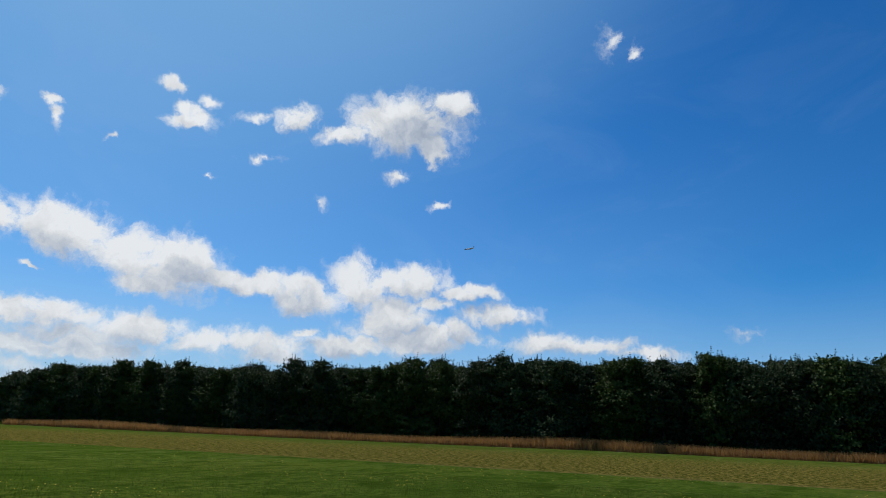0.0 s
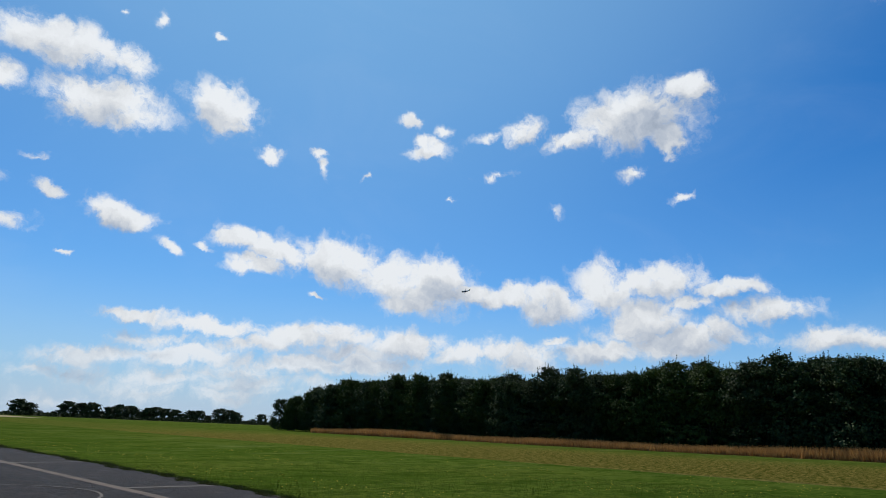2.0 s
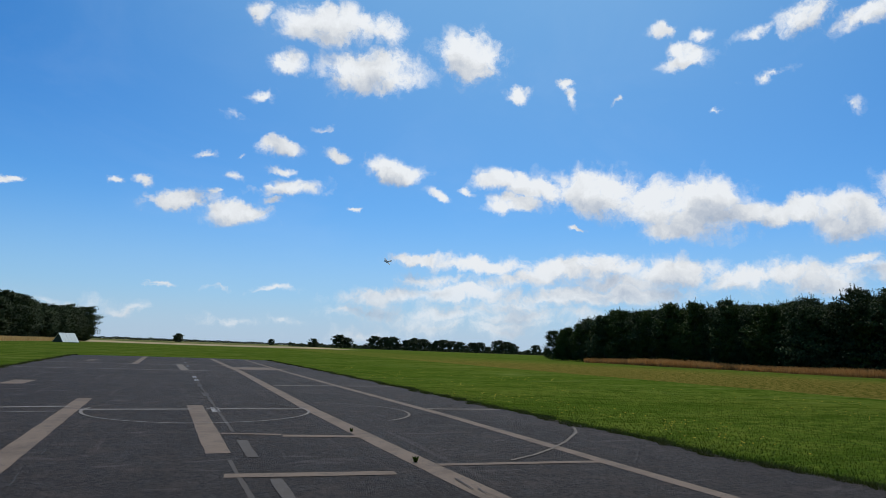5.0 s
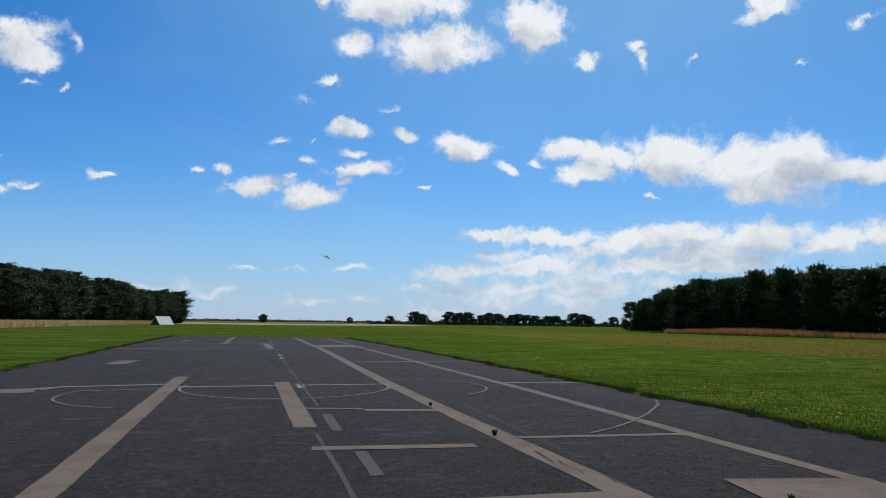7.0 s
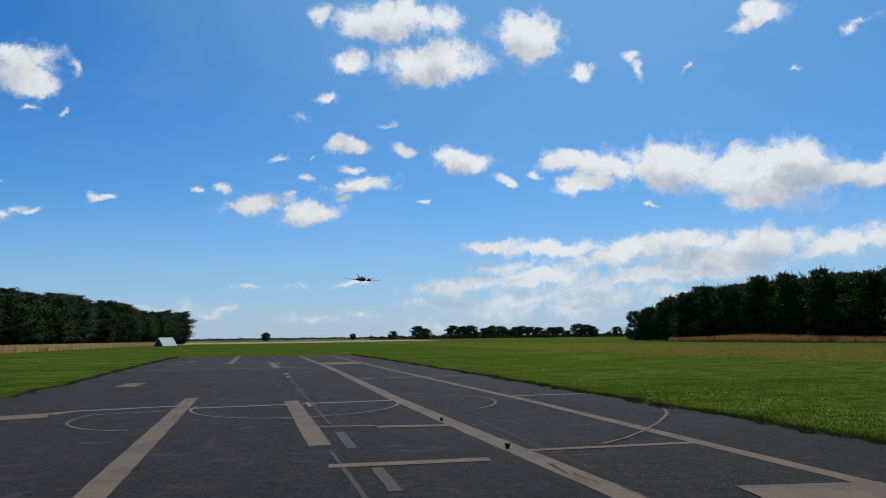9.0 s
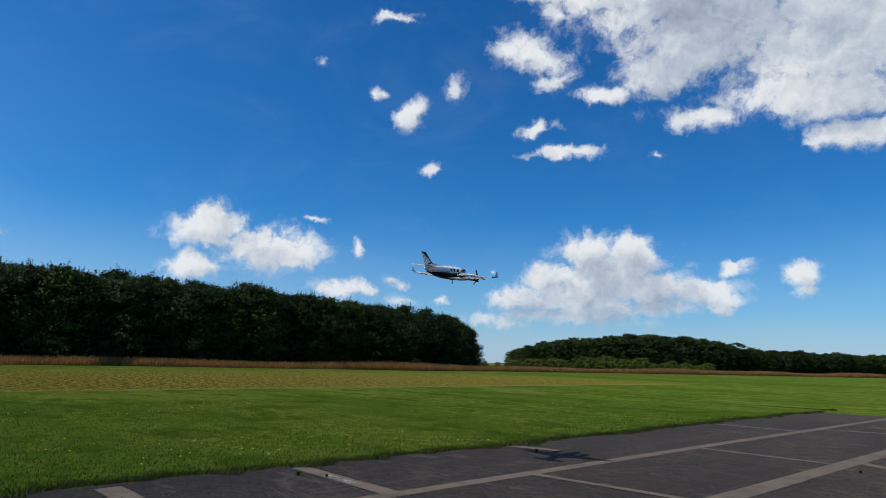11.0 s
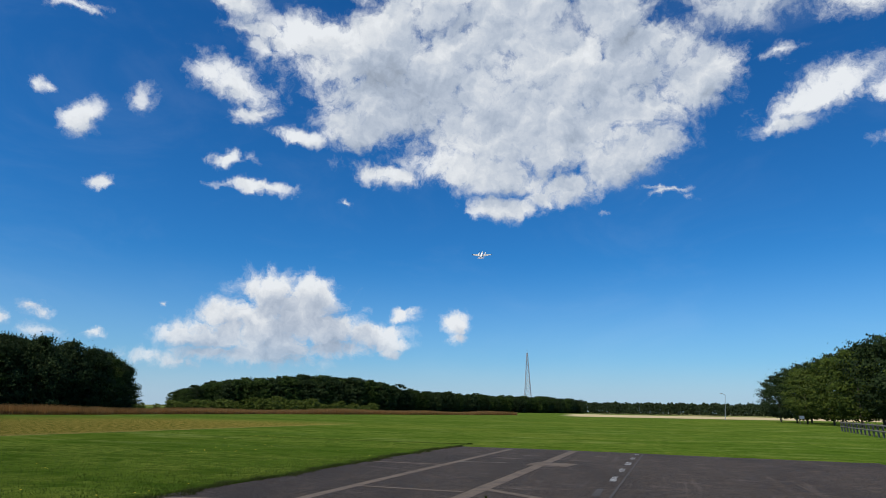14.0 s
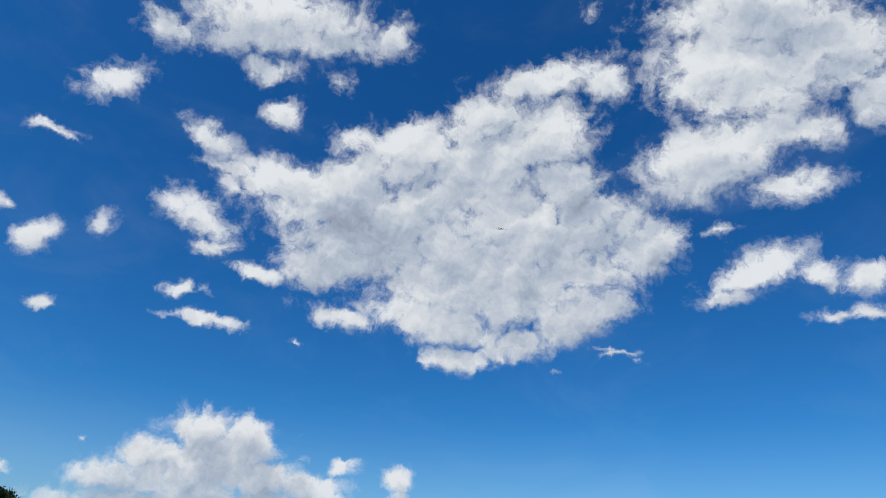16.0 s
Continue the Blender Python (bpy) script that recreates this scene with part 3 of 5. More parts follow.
def paint_material(name, color, wear):
    """Worn sealing and paint on asphalt: the dark ground shows where it is gone."""
    m, g, b = material(name)
    p = place(g)
    fine = g.noise(p, 38.0, 5.0, 0.75)
    mid = g.noise(p, 3.1, 5.0, 0.65)
    c = g.mix(mid, tuple(v * 0.82 for v in color), tuple(v * 1.12 for v in color))
    grime = g.noise(p, 0.9, 6.0, 0.7)
    c = g.mix(g.math("MULTIPLY", g.span(grime, 0.44, 0.66), 0.55), c, tuple(v * 0.5 for v in color))
    gone = g.span(g.math("ADD", g.math("MULTIPLY", fine, 0.7), g.math("MULTIPLY", mid, 0.5)), wear - 0.06, wear + 0.08)
    c = g.mix(g.math("MULTIPLY", gone, 0.85), c, (0.055, 0.047, 0.040))
    g.put(b.inputs["Base Color"], c)
    b.inputs["Roughness"].default_value = 0.88
    b.inputs["Specular IOR Level"].default_value = 0.16
    bump(g, b, fine, 0.4, 0.004)
    return m


M_GROUND = ground_material()
M_ASPHALT = asphalt_material()
M_TAN = paint_material("tan_sealing", (0.150, 0.112, 0.082), 0.66)
M_TAN_THIN = paint_material("thin_tan_line", (0.150, 0.126, 0.100), 0.66)
M_WHITE_LINE = paint_material("worn_white_paint", (0.38, 0.37, 0.35), 0.58)
M_GREY_LINE = paint_material("faded_grey_paint", (0.080, 0.071, 0.063), 0.60)
M_FAINT = paint_material("nearly_gone_paint", (0.066, 0.057, 0.050), 0.56)
M_CRACK = plain("dark_crack", (0.022, 0.019, 0.016), 0.95)
M_PALE = paint_material("worn_pale_line", (0.200, 0.180, 0.155), 0.64)
M_BARK = plain("bark", (0.085, 0.062, 0.045), 0.9, vary=0.35, scale=3.0)
M_LEAF_DARK = foliage("plantation_leaves", (0.010, 0.023, 0.006), (0.058, 0.082, 0.024), 0.12)
M_LEAF_MIX = foliage("broad_leaves", (0.022, 0.044, 0.007), (0.066, 0.094, 0.016), 0.14)
M_LEAF_YELLOW = foliage("yellow_green_leaves", (0.034, 0.060, 0.008), (0.112, 0.136, 0.020), 0.18)
M_LEAF_BUSH = foliage("bush_leaves", (0.062, 0.092, 0.014), (0.15, 0.17, 0.03), 0.2)
M_LEAF_FAR = foliage("far_leaves", (0.018, 0.030, 0.010), (0.040, 0.058, 0.019), 0.05)
M_DRY = foliage("dry_grass_stems", (0.26, 0.135, 0.045), (0.50, 0.30, 0.115), 0.5)
M_DRY_PALE = foliage("pale_dry_grass", (0.46, 0.34, 0.15), (0.70, 0.55, 0.29), 0.5)
M_BLADE = foliage("grass_blades", (0.022, 0.046, 0.003), (0.080, 0.112, 0.010), 0.18)
M_VERGE = foliage("verge_blades", (0.022, 0.036, 0.006), (0.13, 0.125, 0.035), 0.2)
M_FLOWER = plain("yellow_petals", (0.50, 0.37, 0.01), 0.8, vary=0.15)
M_STEEL = plain("galvanised_steel", (0.42, 0.43, 0.44), 0.5, metal=0.6)
M_WOOD = plain("grey_weathered_wood", (0.13, 0.112, 0.09), 0.85, vary=0.3, scale=4.0)


# ---- building helpers ----
def part(name, bm, mat, parent=None, label="", smooth=False):
    me = bpy.data.meshes.new(name)
    bm.to_mesh(me)
    bm.free()
    return mesh_part(name, me, mat, parent, label, smooth)


def mesh_part(name, me, mat, parent=None, label="", smooth=False):
    for one in (mat if isinstance(mat, (list, tuple)) else [mat]):
        me.materials.append(one)
    if smooth:
        me.polygons.foreach_set("use_smooth", [True] * len(me.polygons))
    ob = new(name, me)
    if parent is not None:
        ob.parent = parent
    if label:
        ob["label"] = label
    return ob


def raw(name, verts, faces):
    me = bpy.data.meshes.new(name)
    me.from_pydata(verts, [], faces)
    me.update()
    return me


def tri_mesh(name, verts, loops_per_face):
    """A mesh of loose faces from an array (faces, corners, 3)."""
    v = np.asarray(verts, dtype=np.float32).reshape(-1, 3)
    n = len(v) // loops_per_face
    me = bpy.data.meshes.new(name)
    me.vertices.add(len(v))
    me.vertices.foreach_set("co", v.ravel())
    me.loops.add(len(v))
    me.loops.foreach_set("vertex_index", np.arange(len(v), dtype=np.int32))
    me.polygons.add(n)
    me.polygons.foreach_set("loop_start", np.arange(0, len(v), loops_per_face, dtype=np.int32))
    me.polygons.foreach_set("loop_total", np.full(n, loops_per_face, dtype=np.int32))
    me.update(calc_edges=True)
    return me


def box(bm, lo, hi, bevel=0.0):
    m = Matrix.LocRotScale((Vector(lo) + Vector(hi)) / 2, None, Vector(hi) - Vector(lo))
    r = bmesh.ops.create_cube(bm, size=1.0, matrix=m)
    if bevel:
        edges = {e for v in r["verts"] for e in v.link_edges}
        bmesh.ops.bevel(bm, geom=list(edges), offset=bevel, segments=1, affect="EDGES")


def rod(bm, a, b, r1, r2=None, sides=6):
    a, b = Vector(a), Vector(b)
    d = b - a
    m = Matrix.Translation((a + b) / 2) @ d.to_track_quat("Z", "Y").to_matrix().to_4x4()
    bmesh.ops.create_cone(bm, cap_ends=True, segments=sides, radius1=r1, radius2=r1 if r2 is None else r2, depth=d.length, matrix=m)


def level(x, y):
    """Height of the land: flat at the runway, faint swells further out."""
    return LAND(x, y)


def smooth(v, a, b):
    s = np.clip((v - a) / (b - a), 0, 1)
    return s * s * (3 - 2 * s)


def LAND(x, y):
    out = smooth(x, 12.0, 70.0)
    return out * (0.26 + 0.16 * smooth(-np.abs(y + 10.0), -60.0, -10.0))


# ---- the land ----
def build_ground():
    s = np.linspace(-1, 1, 181)
    axis = np.sign(s) * (np.sinh(np.abs(s) * 6.2) / math.sinh(6.2)) * 4600
    xs, ys = axis + 0.0, axis + 0.0
    gx, gy = np.meshgrid(xs, ys, indexing="ij")
    gz = LAND(gx, gy)
    n = len(s)
    verts = np.stack([gx, gy, gz], -1).reshape(-1, 3)
    i, j = np.meshgrid(np.arange(n - 1), np.arange(n - 1), indexing="ij")
    a = (i * n + j).ravel()
    faces = np.stack([a, a + n, a + n + 1, a + 1], -1)
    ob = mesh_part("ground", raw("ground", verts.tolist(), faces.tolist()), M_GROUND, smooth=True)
    tagged(ob, "flat mown airfield grass running out to dry fields", "ground", kind="structure")


build_ground()

EAST_RIM = ((-30.5, 9.0), (-24.0, 9.16), (-16.0, 9.02), (-10.0, 9.0), (-3.0, 9.28), (8.0, 9.05), (27.0, 8.98), (45.0, 8.74), (64.0, 8.28))
WEST_RIM = ((-29.2, -8.2), (0.0, -7.8), (22.0, -7.55), (30.0, -7.55), (37.0, -7.9), (65.5, -8.85))


def east_rim(y):
    return np.interp(y, [p[0] for p in EAST_RIM], [p[1] for p in EAST_RIM])


def west_rim(y):
    return np.interp(y, [p[0] for p in WEST_RIM], [p[1] for p in WEST_RIM])


def build_runway():
    """Asphalt slab with a crumbled edge."""
    rng = random.Random(4)
    ring = []

    def edge(a, b, nx, ny):
        n = int((Vector(b) - Vector(a)).length / 0.25)
        for k in range(n):
            q = Vector(a).lerp(Vector(b), k / n)
            w = noise.noise(Vector((q.x * 0.35, q.y * 0.35, 3.1))) * 0.24 + noise.noise(Vector((q.x * 1.9, q.y * 1.9, 7.0))) * 0.13 + rng.uniform(-0.03, 0.03)
            ring.append((q.x + nx * w, q.y + ny * w))

    east = [(x, y) for y, x in EAST_RIM]
    north = [(8.28, 64.0), (3.0, 66.3), (-3.4, 67.0), (-8.85, 65.5)]
    west = [(x, y) for y, x in reversed(WEST_RIM)]
    south = [(-8.2, -29.2), (-4.4, -29.3), (-0.2, -29.95), (4.8, -30.6), (9.0, -30.5)]
    for line, nx, ny in ((east, 1, 0), (north, 0, 1), (west, -1, 0), (south, 0, -1)):
        for p, q in zip(line, line[1:]):
            edge(p, q, nx, ny)
    bm = bmesh.new()
    f = bm.faces.new([bm.verts.new((x, y, 0.022)) for x, y in ring])
    ext = bmesh.ops.extrude_face_region(bm, geom=[f])
    for v in ext["geom"]:
        if isinstance(v, bmesh.types.BMVert):
            v.co.z = -0.12
            v.co.x *= 1.004
    bmesh.ops.recalc_face_normals(bm, faces=bm.faces)
    bmesh.ops.triangulate(bm, faces=[f for f in bm.faces if len(f.verts) > 4])
    ob = part("runway", bm, M_ASPHALT)
    return tagged(ob, "old dark asphalt runway with crumbled edges beside the grass", "runway", kind="structure")


runway = build_runway()
TOP = 0.026


def strip(pts, width, mat=None, name="stripe", z=TOP, ragged=0.012, w2=None):
    """A painted or sealed line along points, with slightly uneven sides."""
    bm = bmesh.new()
    pts = [Vector((x, y, z)) for x, y in pts]
    fine = [pts[0]]
    for a, b in zip(pts, pts[1:]):
        n = max(1, int((b - a).length / 0.3))
        fine += [a.lerp(b, k / n) for k in range(1, n + 1)]
    rows = []
    for k, q in enumerate(fine):
        d = (fine[min(k + 1, len(fine) - 1)] - fine[max(k - 1, 0)]).normalized()
        s = Vector((-d.y, d.x, 0))
        w = width + ((w2 if w2 is not None else width) - width) * k / max(1, len(fine) - 1)
        l = noise.noise(q * 1.7) * ragged + noise.noise(q * 6.0) * ragged
        r = noise.noise(q * 1.7 + Vector((9, 4, 1))) * ragged + noise.noise(q * 6.0 + Vector((3, 8, 2))) * ragged
        rows.append((bm.verts.new(q + s * (w / 2 + l)), bm.verts.new(q - s * (w / 2 + r))))
    for (a, b), (c, d) in zip(rows, rows[1:]):
        bm.faces.new((b, d, c, a))
    return part(name, bm, mat or M_TAN, runway)


def arc(cx, cy, r, a0, a1, width, mat, z=TOP):
    n = max(8, int(abs(a1 - a0) / 5))
    strip([(cx + r * math.cos(radians(a0 + (a1 - a0) * k / n)), cy + r * math.sin(radians(a0 + (a1 - a0) * k / n))) for k in range(n + 1)],
          width, mat, "curved_line", z, 0.006)


def build_markings():
    z2 = TOP + 0.004
    z3 = TOP + 0.008
    # long sealed lines
    strip([(3.37, -29.9), (3.6, -13.5), (3.68, -6.0), (3.70, 6.5), (3.60, 10.0), (3.46, 17.0), (3.48, 38.6), (3.3, 46.0), (2.96, 63.9)], 0.36, name="long_stripe")
    strip([(6.2, -29.8), (6.42, -16.0), (6.52, 8.0), (6.60, 15.0), (6.35, 26.8), (6.12, 40.0), (6.0, 63.2)], 0.26, name="long_stripe")
    strip([(-1.62, -4.0), (-1.71, 7.4), (-2.02, 19.7)], 0.36, name="long_stripe")
    strip([(-2.5, 45.8), (-2.8, 65.8)], 0.40, name="long_stripe")
    strip([(0.90, 10.28), (0.70, 17.75)], 0.36, name="broad_bar", w2=0.38)
    strip([(0.80, -4.0), (0.70, -13.6)], 0.46, name="broad_bar")
    # cross lines north of the standing place
    strip([(3.8, 8.79), (6.4, 8.56)], 0.16, M_TAN, "cross_line", z2)
    strip([(1.03, 12.41), (2.08, 12.14)], 0.15, M_TAN, "cross_line", z2)
    strip([(2.08, 11.98), (3.5, 11.68)], 0.26, M_TAN, "cross_line", z2)
    strip([(0.88, 8.60), (3.02, 8.36)], 0.24, M_TAN, "cross_line", z2)
    strip([(1.72, 5.88), (3.6, 5.74)], 0.22, M_TAN, "cross_line", z2, w2=0.30)
    strip([(-7.4, 15.75), (-4.7, 16.45)], 0.95, M_TAN, "cross_line", z2)
    strip([(-4.75, 16.62), (-4.3, 17.10)], 0.60, M_TAN, "cross_line", z3, w2=0.2)
    strip([(-4.5, 17.1), (-2.05, 17.46)], 0.24, M_PALE, "cross_line", z2)
    strip([(-1.75, 16.72), (0.6, 16.75)], 0.22, M_PALE, "cross_line", z2)
    strip([(0.95, 16.8), (3.3, 16.76)], 0.20, M_PALE, "cross_line", z2)
    strip([(6.7, 16.7), (8.85, 16.5)], 0.24, M_TAN_THIN, "cross_line", z2)
    strip([(3.7, 26.0), (8.8, 26.35)], 0.32, M_TAN_THIN, "cross_line", z2)
    strip([(-8.0, 38.4), (3.3, 38.0)], 0.38, M_TAN_THIN, "cross_line", z2)
    strip([(-8.3, 47.2), (-2.5, 46.6), (3.2, 47.0)], 0.38, M_TAN_THIN, "cross_line", z2)
    strip([(3.4, 42.2), (6.15, 43.0)], 3.6, M_TAN, "sealed_patch", z3)
    strip([(0.55, 38.2), (0.23, 46.6)], 0.44, M_TAN_THIN, "broad_bar", z2)
    strip([(2.9, 63.9), (6.2, 63.3)], 0.5, M_TAN_THIN, "cross_line", z2)
    strip([(-4.93, 25.2), (-4.90, 27.5)], 0.72, M_TAN, "sealed_patch", z2)
    strip([(-5.70, 50.5), (-5.6, 53.5)], 0.6, M_TAN, "sealed_patch", z2)
    strip([(4.84, 5.08), (6.46, 4.76)], 1.96, M_TAN, "sealed_patch", z3)
    # south of it
    strip([(3.6, -8.67), (6.4, -8.4)], 0.17, M_TAN, "cross_line", z2)
    strip([(7.8, -11.0), (8.85, -10.66)], 0.26, M_TAN, "cross_line", z2)
    strip([(3.8, -14.05), (6.3, -14.08)], 0.17, M_TAN, "cross_line", z2)
    strip([(0.98, -12.95), (3.5, -14.75)], 0.26, M_TAN, "cross_line", z2)
    strip([(6.3, -20.4), (8.85, -20.4)], 0.26, M_TAN, "cross_line", z2)
    strip([(4.7, -22.2), (6.3, -21.75)], 0.22, M_TAN_THIN, "cross_line", z2)
    strip([(2.45, -22.1), (3.85, -22.35)], 1.3, M_TAN, "sealed_patch", z3)
    strip([(8.95, -2.86), (6.9, -2.91)], 0.34, M_TAN, "cross_line", z2)
    strip([(8.95, -5.68), (6.45, -5.68)], 0.28, M_TAN, "cross_line", z2)
    for k in range(7):
        strip([(8.10 - 0.13 * k, -5.67), (8.02 - 0.13 * k, -5.66)], 0.13, M_WHITE_LINE, "worn_letter_bar", z3, 0.02)
    # dashed centre line
    for y, l in ((-29.0, 0.7), (-26.6, 1.1), (-23.9, 1.2), (-21.2, 1.1), (-18.4, 1.3)):
        strip([(1.08 + 0.026 * (y + 12), y - l / 2), (1.08 + 0.026 * (y + 12), y + l / 2)], 0.17, M_WHITE_LINE, "dash", z2, 0.03)
    for y, l in ((-15.3, 1.4), (-11.6, 0.9), (7.65, 1.3), (10.7, 1.7)):
        x = 1.06 if y < 0 else (1.46 if y < 9 else 1.34)
        strip([(x, y - l / 2), (x, y + l / 2)], 0.16, M_GREY_LINE, "dash", z2, 0.014)
    for y in (16.6, 21.2, 25.4, 28.9, 31.3, 36.0, 44.4, 52.0, 58.0, 64.5):
        strip([(1.38 - 0.0145 * y, y - 0.55), (1.38 - 0.0145 * y, y + 0.55)], 0.17, M_GREY_LINE if y in (21.2, 25.4, 36.0) else M_WHITE_LINE, "dash", z2, 0.03)
    strip([(0.40, -29.5), (0.75, -14.0)], 0.06, M_GREY_LINE, "faint_line", z2, 0.008)
    strip([(1.12, 5.6), (1.07, 8.1), (1.02, 9.7)], 0.06, M_FAINT, "faint_line", TOP, 0.012)
    strip([(1.28, 12.6), (1.22, 14.8), (1.05, 24.0), (0.95, 31.0)], 0.06, M_FAINT, "faint_line", z2, 0.02)
    # thin circles
    arc(0.83, 16.45, 2.5, 165, 375, 0.065, M_PALE, z3)
    arc(0.83, 16.45, 2.5, 15, 165, 0.06, M_GREY_LINE, z3)
    arc(3.3, 16.1, 2.5, -55, 75, 0.065, M_TAN_THIN, z3)
    arc(-1.6, 15.2, 2.3, 157, 250, 0.065, M_TAN_THIN, z3)
    strip([(-3.85, 16.09), (-3.0, 16.2), (-2.1, 16.32)], 0.08, M_PALE, "faint_line", z3, 0.01)
    strip([(9.0, 13.9), (8.85, 13.1), (8.55, 12.35), (8.15, 11.7), (7.13, 10.55), (6.33, 9.8), (5.7, 9.3), (5.04, 8.9)], 0.055, M_TAN_THIN, "curved_line", z3, 0.006)
    # cracks and joints of the old surface
    rng = random.Random(31)
    for y in (-26.0, -17.5, 7.1, 10.9, 22.4, 33.0):
        x0 = rng.uniform(-7.2, -6.0)
        strip([(x0 + 0.95 * k, y + rng.uniform(-0.06, 0.06)) for k in range(5)], 0.018, M_FAINT, "joint_line", z2, 0.01)
    for x, y in ((3.86, 5.9), (3.70, 6.6), (3.62, 7.2), (-1.36, 8.5), (-1.40, 10.5)):
        strip([(x + rng.uniform(-0.03, 0.03), y + 0.16 * k) for k in range(5)], 0.014, M_CRACK, "crack", z3 + 0.004, 0.008)


build_markings()


# ---- trees ----
def leaf_quads(rng, centres, sizes, outs, flat=0.55):
    """Loose leaf faces round the centres, turned mostly outwards."""
    n = len(centres)
    nrm = outs + rng.normal(0, flat, (n, 3))
    nrm /= np.linalg.norm(nrm, axis=1)[:, None] + 1e-9
    ref = rng.normal(0, 1, (n, 3))
    u = np.cross(nrm, ref)
    u /= np.linalg.norm(u, axis=1)[:, None] + 1e-9
    v = np.cross(nrm, u)
    s = sizes[:, None]
    droop = nrm * s * 0.25
    return np.stack([centres - u * s * 0.5, centres + v * s * 0.38 - droop, centres + u * s * 0.62, centres - v * s * 0.38 - droop], 1)


def crown_mesh(seed, height, radius, clumps, per, leaf, base=0.6, spiky=True, round_top=0.0):
    """A crown of leaf clumps on an uneven column, with gaps and, on young trees, bare leading shoots."""
    rng = np.random.default_rng(seed)
    z = base + (height - base) * rng.random(clumps) ** 0.85
    rel = (z - base) / (height - base)
    if round_top:
        prof = np.sqrt(np.clip(1 - (2 * rel - 1) ** 2 * 0.92, 0.05, 1))
    else:
        prof = np.clip(1.0 - 0.72 * rel ** 3.4, 0.06, 1) * (0.82 + 0.18 * np.sin(rel * 9 + seed))
    ang = rng.random(clumps) * 2 * np.pi
    lump = 1 + 0.22 * np.sin(ang * 3 + seed) + 0.12 * np.sin(z * 2.1 + seed * 2)
    rad = radius * prof * lump * (0.45 + 0.6 * rng.random(clumps) ** 0.5)
    cx, cy = rad * np.cos(ang), rad * np.sin(ang)
    size = (0.34 + 0.3 * rng.random(clumps)) * radius * 0.55 * (0.55 + 0.45 * prof)
    c = np.repeat(np.stack([cx, cy, z], -1), per, 0)
    sz = np.repeat(size, per)[:, None]
    ca, sa = np.repeat(np.cos(ang), per), np.repeat(np.sin(ang), per)
    along, across, rise = rng.normal(0, 0.72, len(c)), rng.normal(0, 0.46, len(c)), rng.normal(0, 0.20, len(c))
    rise = rise + 0.22 * along - 0.10 * np.abs(across)          # each clump is a bough that reaches out and up, flat on top
    off = np.stack([ca * along - sa * across, sa * along + ca * across, rise], -1) * sz
    pts = c + off
    out = off + np.stack([np.repeat(np.cos(ang), per), np.repeat(np.sin(ang), per), np.full(len(c), 1.1)], -1) * sz * 0.5
    q = [leaf_quads(rng, pts, leaf * (0.6 + 0.8 * rng.random(len(pts))), out)]
    if spiky:
        for _ in range(16):
            a, r0 = rng.random() * 6.28, rng.random() ** 0.7 * radius * 0.8
            z0 = height * (0.93 - 0.16 * (r0 / radius) ** 2)
            t = np.repeat(np.linspace(0, 1, 9), 4)
            lean = rng.normal(0, 0.14, 2) + 0.25 * r0 / radius * np.array([math.cos(a), math.sin(a)])
            rise = rng.uniform(0.6, 1.6)
            whorl = rng.normal(0, 1, (len(t), 3)) * (0.15 * (1.15 - t))[:, None]
            p = np.stack([r0 * math.cos(a) + lean[0] * t * rise, r0 * math.sin(a) + lean[1] * t * rise, z0 + t * rise], -1) + whorl
            q.append(leaf_quads(rng, p, leaf * (0.85 - 0.35 * t), rng.normal(0, 1, p.shape)))
    return tri_mesh("crown", np.concatenate(q), 4)


def trunk_mesh(seed, height, girth, limbs, clear=0.0):
    rng = random.Random(seed)
    bm = bmesh.new()
    p, r = Vector((0, 0, -0.15)), girth
    n = 5
    for k in range(n):
        q = Vector((rng.uniform(-0.12, 0.12) * k, rng.uniform(-0.12, 0.12) * k, height * 0.88 * (k + 1) / n))
        rod(bm, p, q, r, r * 0.74, 7)
        p, r = q, r * 0.74
    for k in range(limbs):
        z = clear + (height * 0.8 - clear) * (k + 0.5) / limbs
        a = rng.uniform(0, 6.28)
        l = height * 0.16 * (1.2 - 0.6 * z / height)
        rod(bm, (0, 0, z), (l * math.cos(a), l * math.sin(a), z + l * 0.5), girth * 0.34 * (1.1 - z / height), 0.015, 5)
    me = bpy.data.meshes.new("trunk")
    bm.to_mesh(me)
    bm.free()
    return me


def tree_kind(name, label, group, seed, height, radius, leaf_mat, clumps=85, per=24, leaf=0.34, base=0.6, spiky=True, round_top=0.0, girth=0.13, limbs=10):
    """One tree with its parts, to be copied."""
    t = tagged(new(name), label, "tree", group)
    mesh_part("trunk", trunk_mesh(seed, height, girth, limbs, base), M_BARK, t)
    mesh_part("crown", crown_mesh(seed, height, radius, clumps, per, leaf, base, spiky, round_top), leaf_mat, t)
    return t


USED = set()


def plant(kind, x, y, scale=1.0, turn=0.0, tall=1.0):
    m = pose(x, y, float(LAND(np.float64(x), np.float64(y))) - 0.03, 0, 0, turn) @ Matrix.Diagonal((scale, scale, scale * tall, 1))
    if kind not in USED:
        USED.add(kind)
        kind.matrix_basis = m
        return kind
    t = copy_thing(kind, Matrix())
    t.matrix_basis = m
    return t


